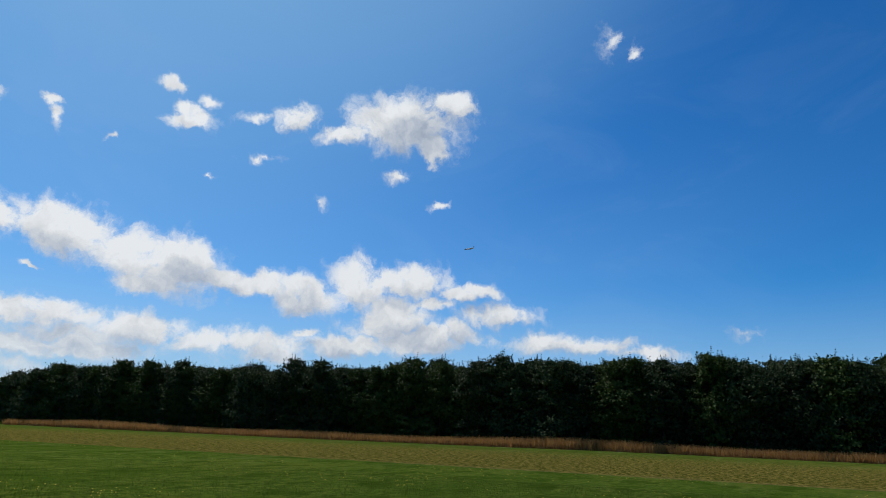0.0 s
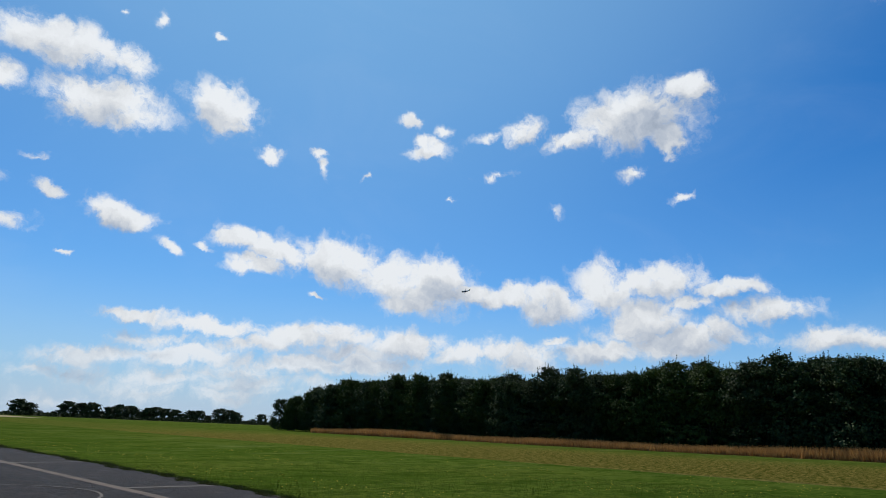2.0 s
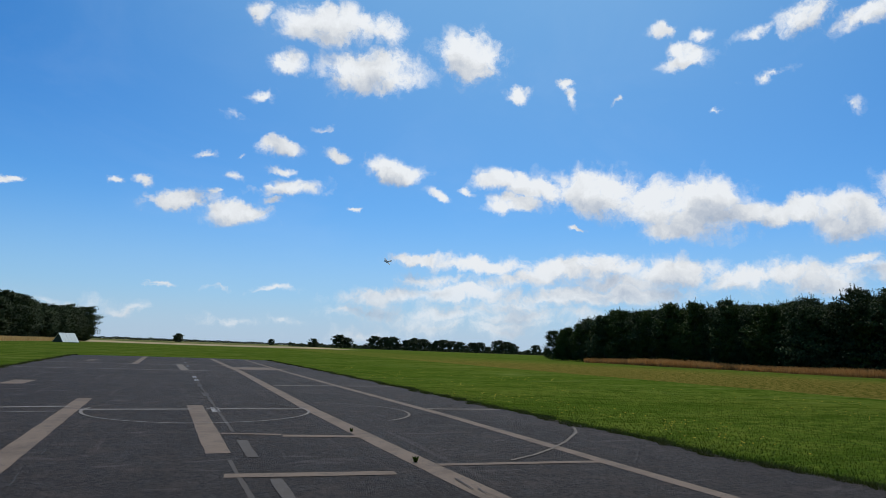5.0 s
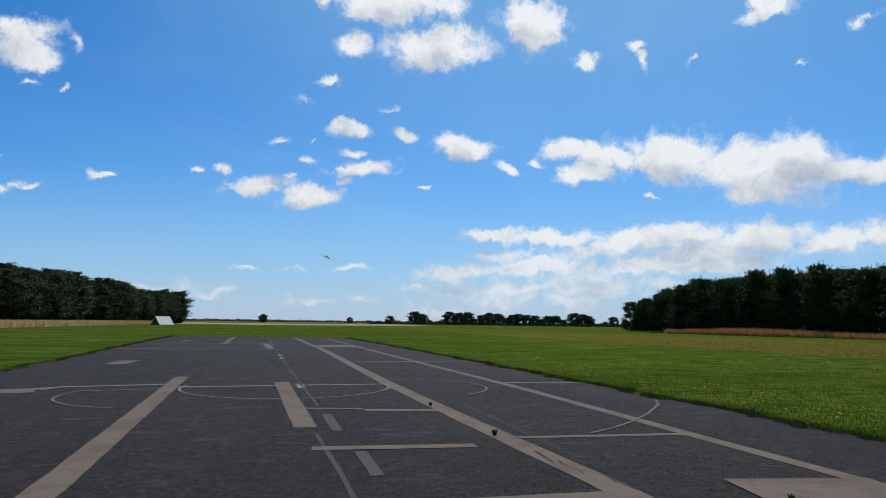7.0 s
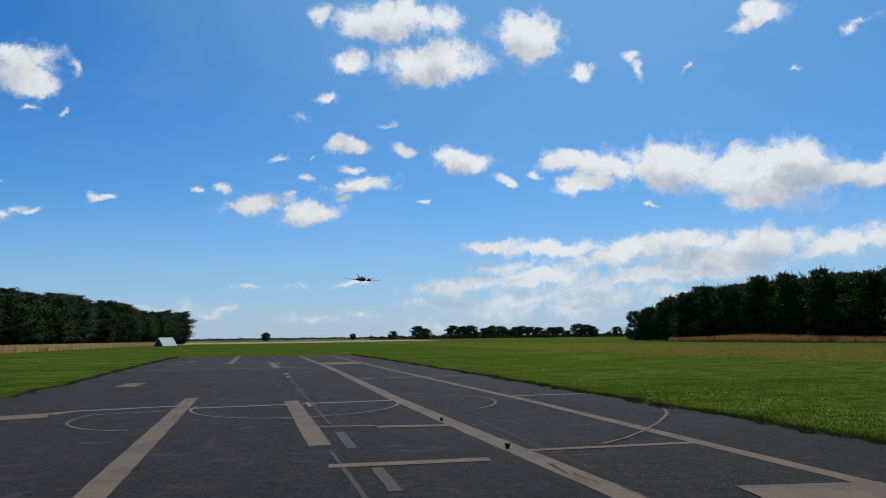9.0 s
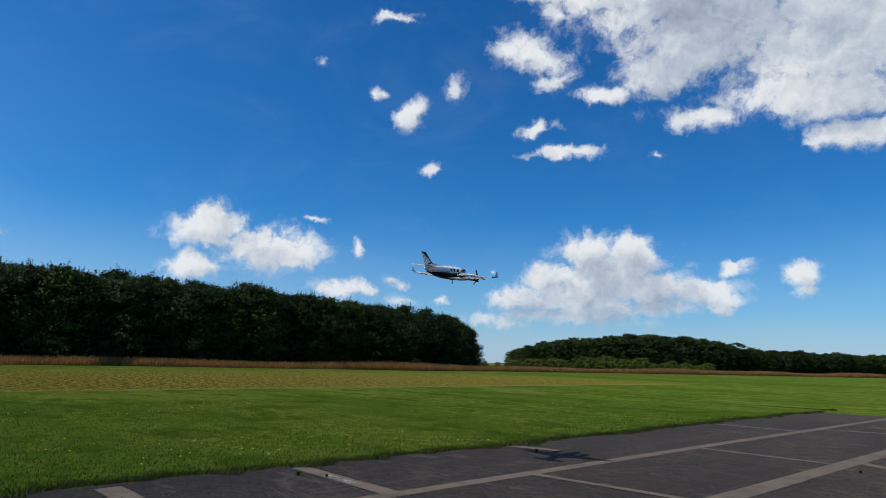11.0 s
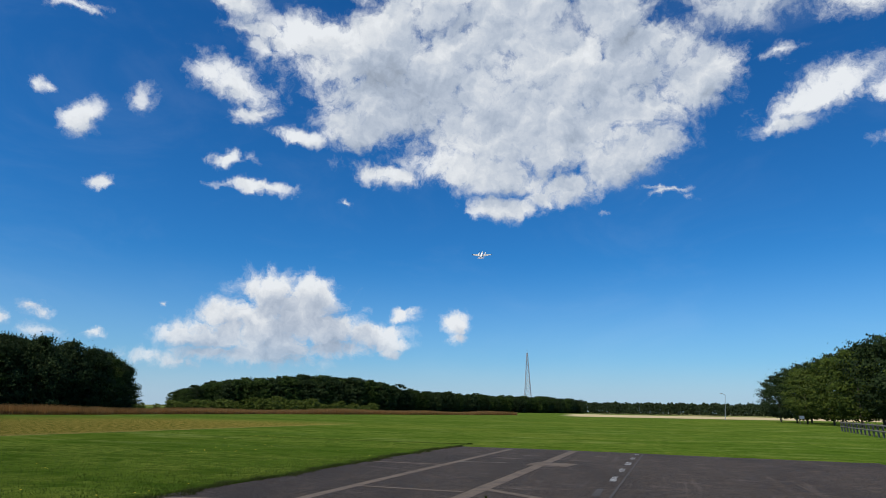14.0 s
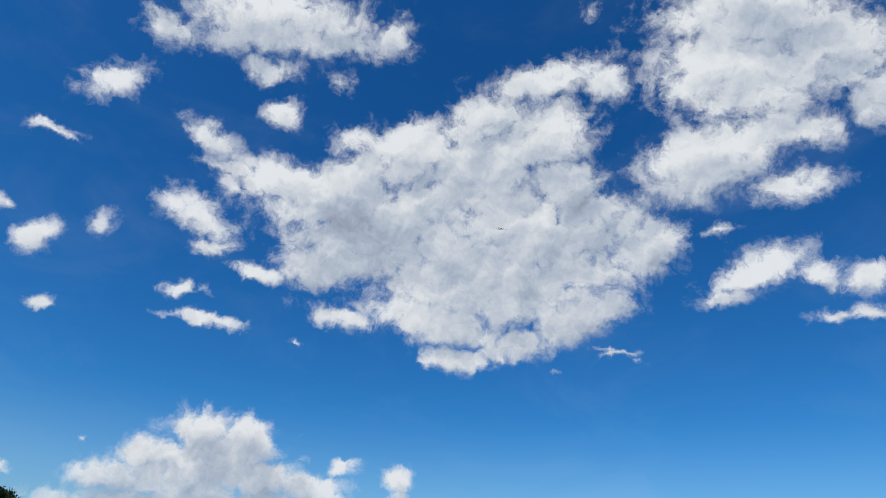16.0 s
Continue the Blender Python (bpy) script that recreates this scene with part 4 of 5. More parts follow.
def row_of(kinds, a, b, spacing, rows, depth, heights, seed, jitter=0.9):
    """Rows of planted trees between two points, the first row in front; heights: along the row, as factors."""
    rng = random.Random(seed)
    a, b = Vector(a), Vector(b)
    d = b - a
    side = Vector((d.y, -d.x)).normalized() * depth
    n = int(d.length / spacing)
    for r in range(rows):
        for k in range(n + 1):
            u = (k + (0.5 if r % 2 else 0.0)) / n
            p = a + d * u + side * r + Vector((rng.uniform(-jitter, jitter), rng.uniform(-jitter, jitter)))
            f = float(np.interp(u, np.linspace(0, 1, len(heights)), heights)) * rng.uniform(0.92, 1.06)
            plant(rng.choice(kinds), p.x, p.y, f, rng.uniform(0, 360), rng.uniform(0.95, 1.06))


def build_woods():
    young = [tree_kind("plantation_tree", "dense dark green plantation tree standing behind tall dry grass", "plantation edge trees",
                       10 + k, 9.6, 2.7 + 0.3 * (k % 3), M_LEAF_DARK if k % 3 else M_LEAF_MIX, clumps=300, per=30, leaf=0.235) for k in range(7)]
    row_of(young, (81.3, 126), (81.3, -79), 2.7, 4, -3.0, [0.66, 0.93, 1.0, 1.02, 1.03, 1.03, 1.03, 1.04, 1.05, 1.06, 1.08, 1.09, 1.09, 1.08, 1.10, 1.10, 1.09, 1.08, 1.05, 1.02, 0.90], 1, 0.9)
    side = [tree_kind("woodland_tree", "dark broad woodland tree at the edge of a dry field", "woodland across the dry field",
                      30 + k, 11.0, 3.6, M_LEAF_DARK, clumps=210, per=30, leaf=0.34, spiky=False, round_top=1.0, base=0.3) for k in range(4)]
    row_of(side, (-56.0, 108), (-39.0, 306), 5.0, 3, -5.0, [1.1, 1.1, 1.16, 1.14, 1.1, 1.05], 2, 1.4)
    for az, d, f in ((-7.2, 300, 1.28), (-8.4, 296, 1.3)):
        p = heading(az) * d
        plant(side[1], p.x, p.y, f, 40 * az)
    south = [tree_kind("grove_tree", "mixed green tree in a grove past the airfield", "grove beyond the airfield",
                       50 + k, 11.0, 3.3, M_LEAF_MIX if k % 2 else M_LEAF_DARK, clumps=150, per=26, leaf=0.42, spiky=False, round_top=1.0, base=0.2) for k in range(4)]
    row_of(south, (182, -206), (128, -290), 3.5, 4, 4.0, [0.62, 0.95, 1.16, 1.26, 1.28, 1.22, 1.1], 3, 1.6)
    row_of(south, (128, -290), (64, -505), 4.4, 3, 5.0, [0.92, 0.9, 0.9, 0.92, 0.88], 4, 1.8)
    shrub = tree_kind("bush", "rounded light green bush in front of the grove", "bushes by the grove", 70, 3.6, 2.2, M_LEAF_BUSH,
                      clumps=60, per=20, leaf=0.45, spiky=False, round_top=1.0, base=0.1, girth=0.06, limbs=5)
    rng = random.Random(9)
    for az, d, f in ((135.6, 205, 0.9), (136.4, 215, 0.55), (137.6, 226, 0.5)):
        p = heading(az) * d
        plant(shrub, p.x, p.y, f, rng.uniform(0, 360))
    for k in range(26):
        p = heading(138.5 + 17.5 * (k + rng.uniform(-0.4, 0.4)) / 26) * rng.uniform(226, 262)
        plant(shrub, p.x, p.y, rng.uniform(0.7, 1.5), rng.uniform(0, 360), rng.uniform(0.7, 1.1))
    for k in range(16):
        plant(young[k % 7], rng.uniform(80, 93), rng.uniform(-82.5, -78), rng.uniform(0.62, 0.86), rng.uniform(0, 360))
    for k in range(10):
        plant(young[k % 7], rng.uniform(80, 93), rng.uniform(125, 129), rng.uniform(0.55, 0.75), rng.uniform(0, 360))
    road = [tree_kind("roadside_tree", "leafy roadside tree with a bare lower trunk beside the lane", "roadside trees", 80 + k, 13.3, 4.8,
                      M_LEAF_YELLOW if k == 1 else M_LEAF_DARK, clumps=260, per=34, leaf=0.36, spiky=False, round_top=1.0, base=1.3, girth=0.22, limbs=14) for k in range(3)]
    for k, (x, y, f, which) in enumerate(((-28.3, -172, 0.80, 0), (-29.5, -160, 0.86, 0), (-28.8, -146, 0.80, 1), (-30.5, -133, 0.88, 1), (-31.5, -120, 0.92, 1), (-32.8, -106, 0.98, 2),
                                          (-36.0, -150, 1.05, 0), (-38.0, -132, 1.08, 2), (-40.0, -112, 1.12, 0), (-33.0, -92, 1.0, 1), (-34, -168, 1.0, 2), (-44, -96, 1.1, 0))):
        plant(road[which], x, y, f, k * 67)
    far = [tree_kind("hedgerow_tree", "distant dark tree in a hedgerow on the horizon", "hedgerow trees on the horizon", 90 + k, 8.5, 4.2, M_LEAF_FAR,
                     clumps=110, per=18, leaf=0.9, spiky=False, round_top=1.0, base=0.2, girth=0.2, limbs=6) for k in range(3)]
    rng = random.Random(12)
    for az, f in ((-0.3, .75), (7.3, .55), (10.9, .65), (13.2, 1.0), (13.9, .8), (14.6, .35), (15.5, .35), (16.4, 1.0), (17.3, .95), (18.0, 1.0), (18.6, .5), (19.3, .8), (20.0, .95), (20.8, .9), (21.5, .6), (22.1, .85),
                  (22.7, .9), (23.4, .85), (24.1, .8), (24.7, .55), (25.3, .8), (26.0, .8), (26.7, .5), (27.6, 1.0), (28.3, .95), (28.9, .8), (30.3, .4), (31.0, .75), (32.0, .5), (33.0, .5)):
        p = heading(az) * (510 if az > 9 else 620)
        plant(rng.choice(far), p.x, p.y, f * 1.2, rng.uniform(0, 360))


def build_far_woods():
    """Hedges and woods near the horizon: a long low mass of clumps."""
    rng = np.random.default_rng(3)
    cs, ss = [], []

    def run(az0, az1, dist, h0, h1, n, leaf):
        az = np.radians(az0 + (az1 - az0) * rng.random(n))
        d = dist * (1 + 0.03 * rng.normal(0, 1, n))
        top = h0 + (h1 - h0) * (0.5 + 0.14 * np.sin(az * 410) + 0.10 * np.sin(az * 1170 + 1) + 0.10 * np.sin(az * 137))
        cs.append(np.stack([d * np.sin(az), d * np.cos(az), top * rng.random(n) ** 0.7], -1))
        ss.append(np.full(n, leaf))

    run(172.0, 196.0, 610, 7.5, 11.5, 22000, 1.5)
    run(-9.0, 34.0, 1150, 1.5, 5.0, 6000, 2.2)
    run(8.8, 34.0, 520, 1.2, 4.2, 9000, 1.0)
    run(34.0, 60.0, 900, 4, 9, 3000, 2.4)
    run(196.0, 350.0, 700, 6, 11, 12000, 2.6)
    c, s = np.concatenate(cs), np.concatenate(ss)
    q = leaf_quads(rng, c, s * (0.6 + 0.8 * rng.random(len(c))), np.tile([0, 0, 0.15], (len(c), 1)), 0.8)
    tagged(mesh_part("far_woods", tri_mesh("far_woods", q, 4), M_LEAF_FAR), "low dark hedges and woods along the horizon", "woods", kind="stuff")


build_woods()
build_far_woods()


# ---- grasses ----
def blades(name, label, mat, xs, ys, hs, ws, seed, lean=0.25):
    rng = np.random.default_rng(seed)
    n = len(xs)
    z = LAND(xs, ys)
    a = rng.random(n) * np.pi
    dx, dy = np.cos(a) * ws / 2, np.sin(a) * ws / 2
    lx, ly = rng.normal(0, lean, n) * hs, rng.normal(0, lean, n) * hs
    v = np.stack([np.stack([xs - dx, ys - dy, z - 0.01], -1), np.stack([xs + dx, ys + dy, z - 0.01], -1), np.stack([xs + lx, ys + ly, z + hs], -1)], 1)
    return tagged(mesh_part(name, tri_mesh(name, v, 3), mat), label, "grass", kind="stuff")


def build_grasses():
    rng = np.random.default_rng(21)
    n = 140000
    ys = -215 + 320 * rng.random(n)
    edge = 74.5 + 0.8 * np.sin(ys * 0.21) + 0.5 * np.sin(ys * 0.83) - 0.25 * np.clip(-ys - 100, 0, None)
    xs = edge + 4.5 * rng.random(n) ** 1.4
    hs = (0.8 + 0.6 * rng.random(n)) * (0.85 + 0.2 * np.sin(ys * 0.13) * np.sin(ys * 0.047 + 1))
    blades("tall_dry_grass", "strip of tall reddish-brown dry grass before the plantation", M_DRY, xs, ys, hs, 0.03 + 0.06 * rng.random(n), 1)
    n = 42000
    u = rng.random(n)
    ys = 70 + 235 * u ** 0.8
    xs = -39.5 - 10.0 * rng.random(n)
    blades("dry_meadow_grass", "pale dry meadow grass along the mown field", M_DRY_PALE, xs, ys, 0.85 + 0.5 * rng.random(n), 0.14 + 0.2 * rng.random(n), 2)
    # mown blades along the runway's side, thinning outwards
    n = 150000
    out = 15.0 * rng.random(n) ** 1.9 + 0.25 * (rng.random(n) - 0.3)
    ys = np.clip(rng.normal(-2.0, 15.0, n), -33, 60)
    xs = east_rim(ys) + out
    hs = (0.018 + 0.034 * rng.random(n)) * (1 + 0.9 * (out < 0.25))
    blades("mown_grass", "short mown grass at the side of the runway", M_BLADE, xs, ys, hs, 0.008 + 0.012 * rng.random(n), 3, 0.5)
    # ragged border: longer, drier tufts that creep over the asphalt's rim
    n = 60000
    side = rng.random(n)
    t = rng.random(n)
    ys = np.where(side < 0.62, -31 + 60 * t ** 0.9, np.where(side < 0.8, 29 + 36 * t, 16 + 52 * t))
    xs = np.where(side < 0.8, east_rim(ys), west_rim(ys))
    wave = 0.16 * np.sin(ys * 1.3 + 0.6 * np.sin(ys * 3.1)) + 0.10 * np.sin(ys * 4.7 + 1) + 0.07 * np.sin(ys * 11.3)
    out = wave + np.abs(rng.normal(0, 0.16, n)) - 0.12
    xs = xs + np.where(side < 0.8, out, -out)
    hs = (0.03 + 0.07 * rng.random(n)) * (0.7 + 0.5 * np.sin(ys * 2.3) ** 2)
    blades("verge_grass", "ragged tufts of longer grass creeping over the runway's rim", M_VERGE, xs, ys, hs, 0.010 + 0.014 * rng.random(n), 5, 0.6)
    # dandelion heads
    n = 4200
    xs = 9.4 + 21 * rng.random(n)
    ys = -34 + 84 * rng.random(n)
    keep = np.array([noise.noise(Vector((x * 0.22, y * 0.16, 5.0))) + 0.5 * noise.noise(Vector((x * 0.8, y * 0.8, 1.0))) for x, y in zip(xs, ys)]) > 0.04 + 0.25 * rng.random(n) + 0.35 * np.clip((-4 - ys) / 14, 0, 1)
    xs, ys = xs[keep], ys[keep]
    z = LAND(xs, ys) + 0.05 + 0.05 * rng.random(len(xs))
    r = 0.013 + 0.012 * rng.random(len(xs))
    ang = rng.random(len(xs)) * 6.28
    ring = [np.stack([xs + r * np.cos(ang + k * 1.2566), ys + r * np.sin(ang + k * 1.2566), z + r * 0.3], -1) for k in range(5)]
    low = np.stack([xs, ys, z - r * 0.4], -1)
    high = np.stack([xs, ys, z + r * 0.75], -1)
    tris = np.concatenate([np.stack([ring[k], ring[(k + 1) % 5], high], 1) for k in range(5)] + [np.stack([ring[(k + 1) % 5], ring[k], low], 1) for k in range(5)])
    tagged(mesh_part("wild_flowers", tri_mesh("wild_flowers", tris, 3), M_FLOWER), "small yellow wild flowers scattered in the mown grass", "flowers", kind="stuff")


build_grasses()


def weed(x, y, size, seed):
    """A tuft growing from a joint of the runway."""
    rng = np.random.default_rng(seed)
    n = 46
    a = rng.random(n) * 6.28
    r = size * 0.22 * rng.random(n)
    bx, by = x + r * np.cos(a), y + r * np.sin(a)
    h = size * (0.5 + 0.6 * rng.random(n))
    w = 0.012 + 0.01 * rng.random(n)
    px, py = -np.sin(a) * w, np.cos(a) * w
    tip = np.stack([bx + np.cos(a) * h * 0.45, by + np.sin(a) * h * 0.45, TOP + h], -1)
    v = np.stack([np.stack([bx - px, by - py, np.full(n, TOP)], -1), np.stack([bx + px, by + py, np.full(n, TOP)], -1), tip], 1)
    tagged(mesh_part("weed_tuft", tri_mesh("weed_tuft", v, 3), M_BLADE), "small green weed tuft in a joint of the asphalt", "weed", "weeds on the runway")


for k, (x, y, s) in enumerate(((3.55, 9.05, 0.20), (3.45, 12.4, 0.16), (7.9, -2.72, 0.16), (8.35, -5.32, 0.16), (7.95, -10.45, 0.14), (3.1, -13.3, 0.12), (5.1, 5.2, 0.14), (8.0, -5.6, 0.1))):
    weed(x, y, s * 0.45, k)


# ---- mast, lamp post, hut, fence, sign ----
def build_mast():
    p = heading(169.15) * 470
    mast = tagged(new("lattice_mast"), "tall slender grey steel lattice mast standing before the grove", "mast")
    mast.matrix_basis = pose(p.x, p.y, 0, 0, 0, 12)
    h, b, t = 43.0, 2.9, 0.4
    cor = [(-1, -1), (1, -1), (1, 1), (-1, 1)]

    def at(k, z):
        w = b * (1 - z / h) ** 1.15 + t
        return Vector((cor[k][0] * w, cor[k][1] * w, z))

    for k in range(4):
        bm = bmesh.new()
        zs = [h * i / 8 for i in range(9)]
        for z0, z1 in zip(zs, zs[1:]):
            rod(bm, at(k, z0), at(k, z1), 0.30, None, 5)
        part("leg", bm, M_STEEL, mast)
    for i in range(11):
        z0, z1 = h * (i / 11) ** 0.9, h * ((i + 1) / 11) ** 0.9
        bm = bmesh.new()
        for k in range(4):
            rod(bm, at(k, z0), at((k + 1) % 4, z1), 0.12, None, 4)
            rod(bm, at((k + 1) % 4, z0), at(k, z1), 0.12, None, 4)
            rod(bm, at(k, z1), at((k + 1) % 4, z1), 0.10, None, 4)
        part("bracing", bm, M_STEEL, mast)
    bm = bmesh.new()
    rod(bm, (0, 0, h - 0.3), (0, 0, h + 3.2), 0.12, 0.06, 6)
    part("top_rod", bm, M_STEEL, mast)
    bm = bmesh.new()
    box(bm, (-1.7, -1.7, 5.6), (1.7, 1.7, 5.8))
    part("platform", bm, M_STEEL, mast)


def build_lamp_post():
    p = heading(-174.7) * 205
    post = tagged(new("lamp_post"), "thin leaning grey lamp post at the edge of the corn field", "lamp post")
    post.matrix_basis = pose(p.x, p.y, 0, 0, -5, 0)
    bm = bmesh.new()
    rod(bm, (0, 0, -0.3), (0, 0, 7.2), 0.10, 0.06, 8)
    part("pole", bm, M_STEEL, post)
    bm = bmesh.new()
    rod(bm, (0, 0, 7.15), (1.1, 0, 7.45), 0.05, 0.04, 6)
    part("arm", bm, M_STEEL, post)
    bm = bmesh.new()
    box(bm, (0.75, -0.16, 7.3), (1.5, 0.16, 7.5), 0.05)
    part("lamp_head", bm, M_STEEL, post)


def build_hut():
    p = heading(-8.35) * 205
    hut = tagged(new("field_hut"), "small hut with a pale green-white sloping roof before the trees", "hut")
    hut.matrix_basis = pose(p.x, p.y, 0, 0, 0, -38)
    m_wall = plain("dark_green_boards", (0.035, 0.060, 0.050), 0.8, vary=0.25)
    m_roof = plain("pale_green_sheet", (0.42, 0.49, 0.46), 0.55, vary=0.12, scale=1.5)
    w, l, h, eave = 1.9, 2.6, 2.45, 0.3
    for y in (-l, l - 0.12):
        bm = bmesh.new()
        vs = [bm.verts.new(c) for c in ((-w, y, 0), (w, y, 0), (w * 0.9, y, eave), (0, y, h), (-w * 0.9, y, eave))]
        vs2 = [bm.verts.new((v.co.x, v.co.y + 0.12, v.co.z)) for v in vs]
        bm.faces.new(vs)
        bm.faces.new(vs2[::-1])
        for a in range(5):
            c = (a + 1) % 5
            bm.faces.new((vs[c], vs[a], vs2[a], vs2[c]))
        part("gable_wall", bm, m_wall, hut)
    for s in (-1, 1):
        for k in range(5):
            y0, y1 = -l - 0.15 + k * (2 * l + 0.3) / 5, -l - 0.15 + (k + 1) * (2 * l + 0.3) / 5 - 0.06
            bm = bmesh.new()
            a = [bm.verts.new(c) for c in ((0, y0, h + 0.05), (0, y1, h + 0.05), (s * w, y1, eave - 0.25), (s * w, y0, eave - 0.25))]
            f = bm.faces.new(a)
            ex = bmesh.ops.extrude_face_region(bm, geom=[f])
            for v in ex["geom"]:
                if isinstance(v, bmesh.types.BMVert):
                    v.co.z += 0.08
            bmesh.ops.recalc_face_normals(bm, faces=bm.faces)
            part("roof_sheet", bm, m_roof, hut)


def build_fence():
    a, b = Vector((-20.6, -86.5)), Vector((-16.8, -52.0))
    fence = tagged(new("rail_fence"), "low grey wooden rail fence beside the lane", "fence")
    n = 16
    for k in range(n + 1):
        q = a.lerp(b, k / n)
        bm = bmesh.new()
        box(bm, (q.x - 0.07, q.y - 0.07, -0.1), (q.x + 0.07, q.y + 0.07, 1.12), 0.015)
        part("post", bm, M_WOOD, fence)
    for z in (0.52, 0.98):
        for k in range(0, n, 2):
            p, q = a.lerp(b, k / n), a.lerp(b, (k + 2) / n)
            bm = bmesh.new()
            rod(bm, (p.x + 0.08, p.y, z), (q.x + 0.08, q.y, z), 0.06, None, 6)
            part("rail", bm, M_WOOD, fence)


def build_sign():
    p = heading(-169.2) * 140
    sign = tagged(new("information_board"), "small pale blue information board on two posts under the trees", "sign")
    sign.matrix_basis = pose(p.x, p.y, 0, 0, 0, -10)
    bm = bmesh.new()
    box(bm, (-0.45, -0.03, 1.0), (0.45, 0.03, 1.6), 0.01)
    part("board", bm, plain("pale_blue_board", (0.13, 0.18, 0.23), 0.6), sign)
    for x in (-0.38, 0.38):
        bm = bmesh.new()
        rod(bm, (x, 0.06, -0.2), (x, 0.06, 1.65), 0.045, None, 7)
        part("post", bm, M_WOOD, sign)


build_mast()
build_lamp_post()
build_hut()
build_fence()
build_sign()


# ---- the model aeroplane ----
def livery(name, cut, slope, tail=False):
    """White paint over navy, parted by fine stripes that follow the hull."""
    m, g, b = material(name)
    xyz = g.node("ShaderNodeSeparateXYZ")
    g.put(xyz.inputs[0], g.node("ShaderNodeTexCoord").outputs["Object"])
    y, z = xyz.outputs[1], xyz.outputs[2]
    curve = g.math("MULTIPLY", g.math("MULTIPLY", y, y), 0.035)
    d = g.math("ADD", g.math("MULTIPLY_ADD", y, slope, z), curve)
    navy, white, gold = (0.007, 0.008, 0.018), (0.85, 0.85, 0.84), (0.30, 0.24, 0.15)
    under = g.math("LESS_THAN", d, cut)
    line1 = g.math("MULTIPLY", g.math("GREATER_THAN", d, cut + 0.010), g.math("LESS_THAN", d, cut + 0.019))
    line2 = g.math("MULTIPLY", g.math("GREATER_THAN", d, cut + 0.027), g.math("LESS_THAN", d, cut + 0.032))
    c = g.mix(under, white, navy)
    c = g.mix(line1, c, gold if tail else navy)
    c = g.mix(line2, c, navy if tail else gold)
    g.put(b.inputs["Base Color"], c)
    b.inputs["Roughness"].default_value = 0.42
    b.inputs["Specular IOR Level"].default_value = 0.22
    return m


M_HULL = livery("hull_paint", 0.016, -0.03)
M_NACELLE = livery("nacelle_paint", 0.004, 0.0)
M_WHITE = plain("white_model_paint", (0.85, 0.85, 0.84), 0.4, vary=0.03)
M_FILM = foliage("white_covering_film", (0.82, 0.80, 0.77), (0.85, 0.83, 0.80), 0.55)
M_NAVY = plain("navy_model_paint", (0.008, 0.009, 0.018), 0.45, vary=0.1)
M_GLASS = plain("smoked_window", (0.015, 0.018, 0.022), 0.08, vary=0.1, coat=1.0)
M_BLACK = plain("black_blades", (0.012, 0.012, 0.013), 0.4)
M_CHROME = plain("polished_metal", (0.75, 0.75, 0.76), 0.2, metal=1.0, vary=0.03)


def hull(bm, stations, sides=20, square=2.3):
    """A closed body through stations (y, half width, z low, z high)."""
    rings = []
    for y, w, lo, hi in stations:
        c, h = (lo + hi) / 2, (hi - lo) / 2
        ring = []
        for k in range(sides):
            a = 2 * math.pi * k / sides
            ca, sa = math.cos(a), math.sin(a)
            ring.append(bm.verts.new((w * math.copysign(abs(ca) ** (2 / square), ca), y, c + h * math.copysign(abs(sa) ** (2 / square), sa))))
        rings.append(ring)
    for p, q in zip(rings, rings[1:]):
        for k in range(sides):
            bm.faces.new((p[k], p[(k + 1) % sides], q[(k + 1) % sides], q[k]))
    bm.faces.new(rings[0][::-1])
    bm.faces.new(rings[-1])
    bmesh.ops.recalc_face_normals(bm, faces=bm.faces)


def aerofoil(bm, sections, upright=False):
    """A wing through sections (span, y of the nose, chord, height, thickness)."""
    prof = [(0.0, 0.0), (0.06, 0.55), (0.25, 1.0), (0.55, 0.8), (1.0, 0.06), (0.55, -0.45), (0.25, -0.62), (0.06, -0.4)]
    rings = []
    for s, y0, c, h, t in sections:
        ring = []
        for u, v in prof:
            ring.append(bm.verts.new((v * t * 0.8, y0 - u * c, s) if upright else (s, y0 - u * c, h + v * t)))
        rings.append(ring)
    n = len(prof)
    for p, q in zip(rings, rings[1:]):
        for k in range(n):
            bm.faces.new((p[k], p[(k + 1) % n], q[(k + 1) % n], q[k]))
    bm.faces.new(rings[0][::-1])
    bm.faces.new(rings[-1])
    bmesh.ops.recalc_face_normals(bm, faces=bm.faces)


PROPS = []


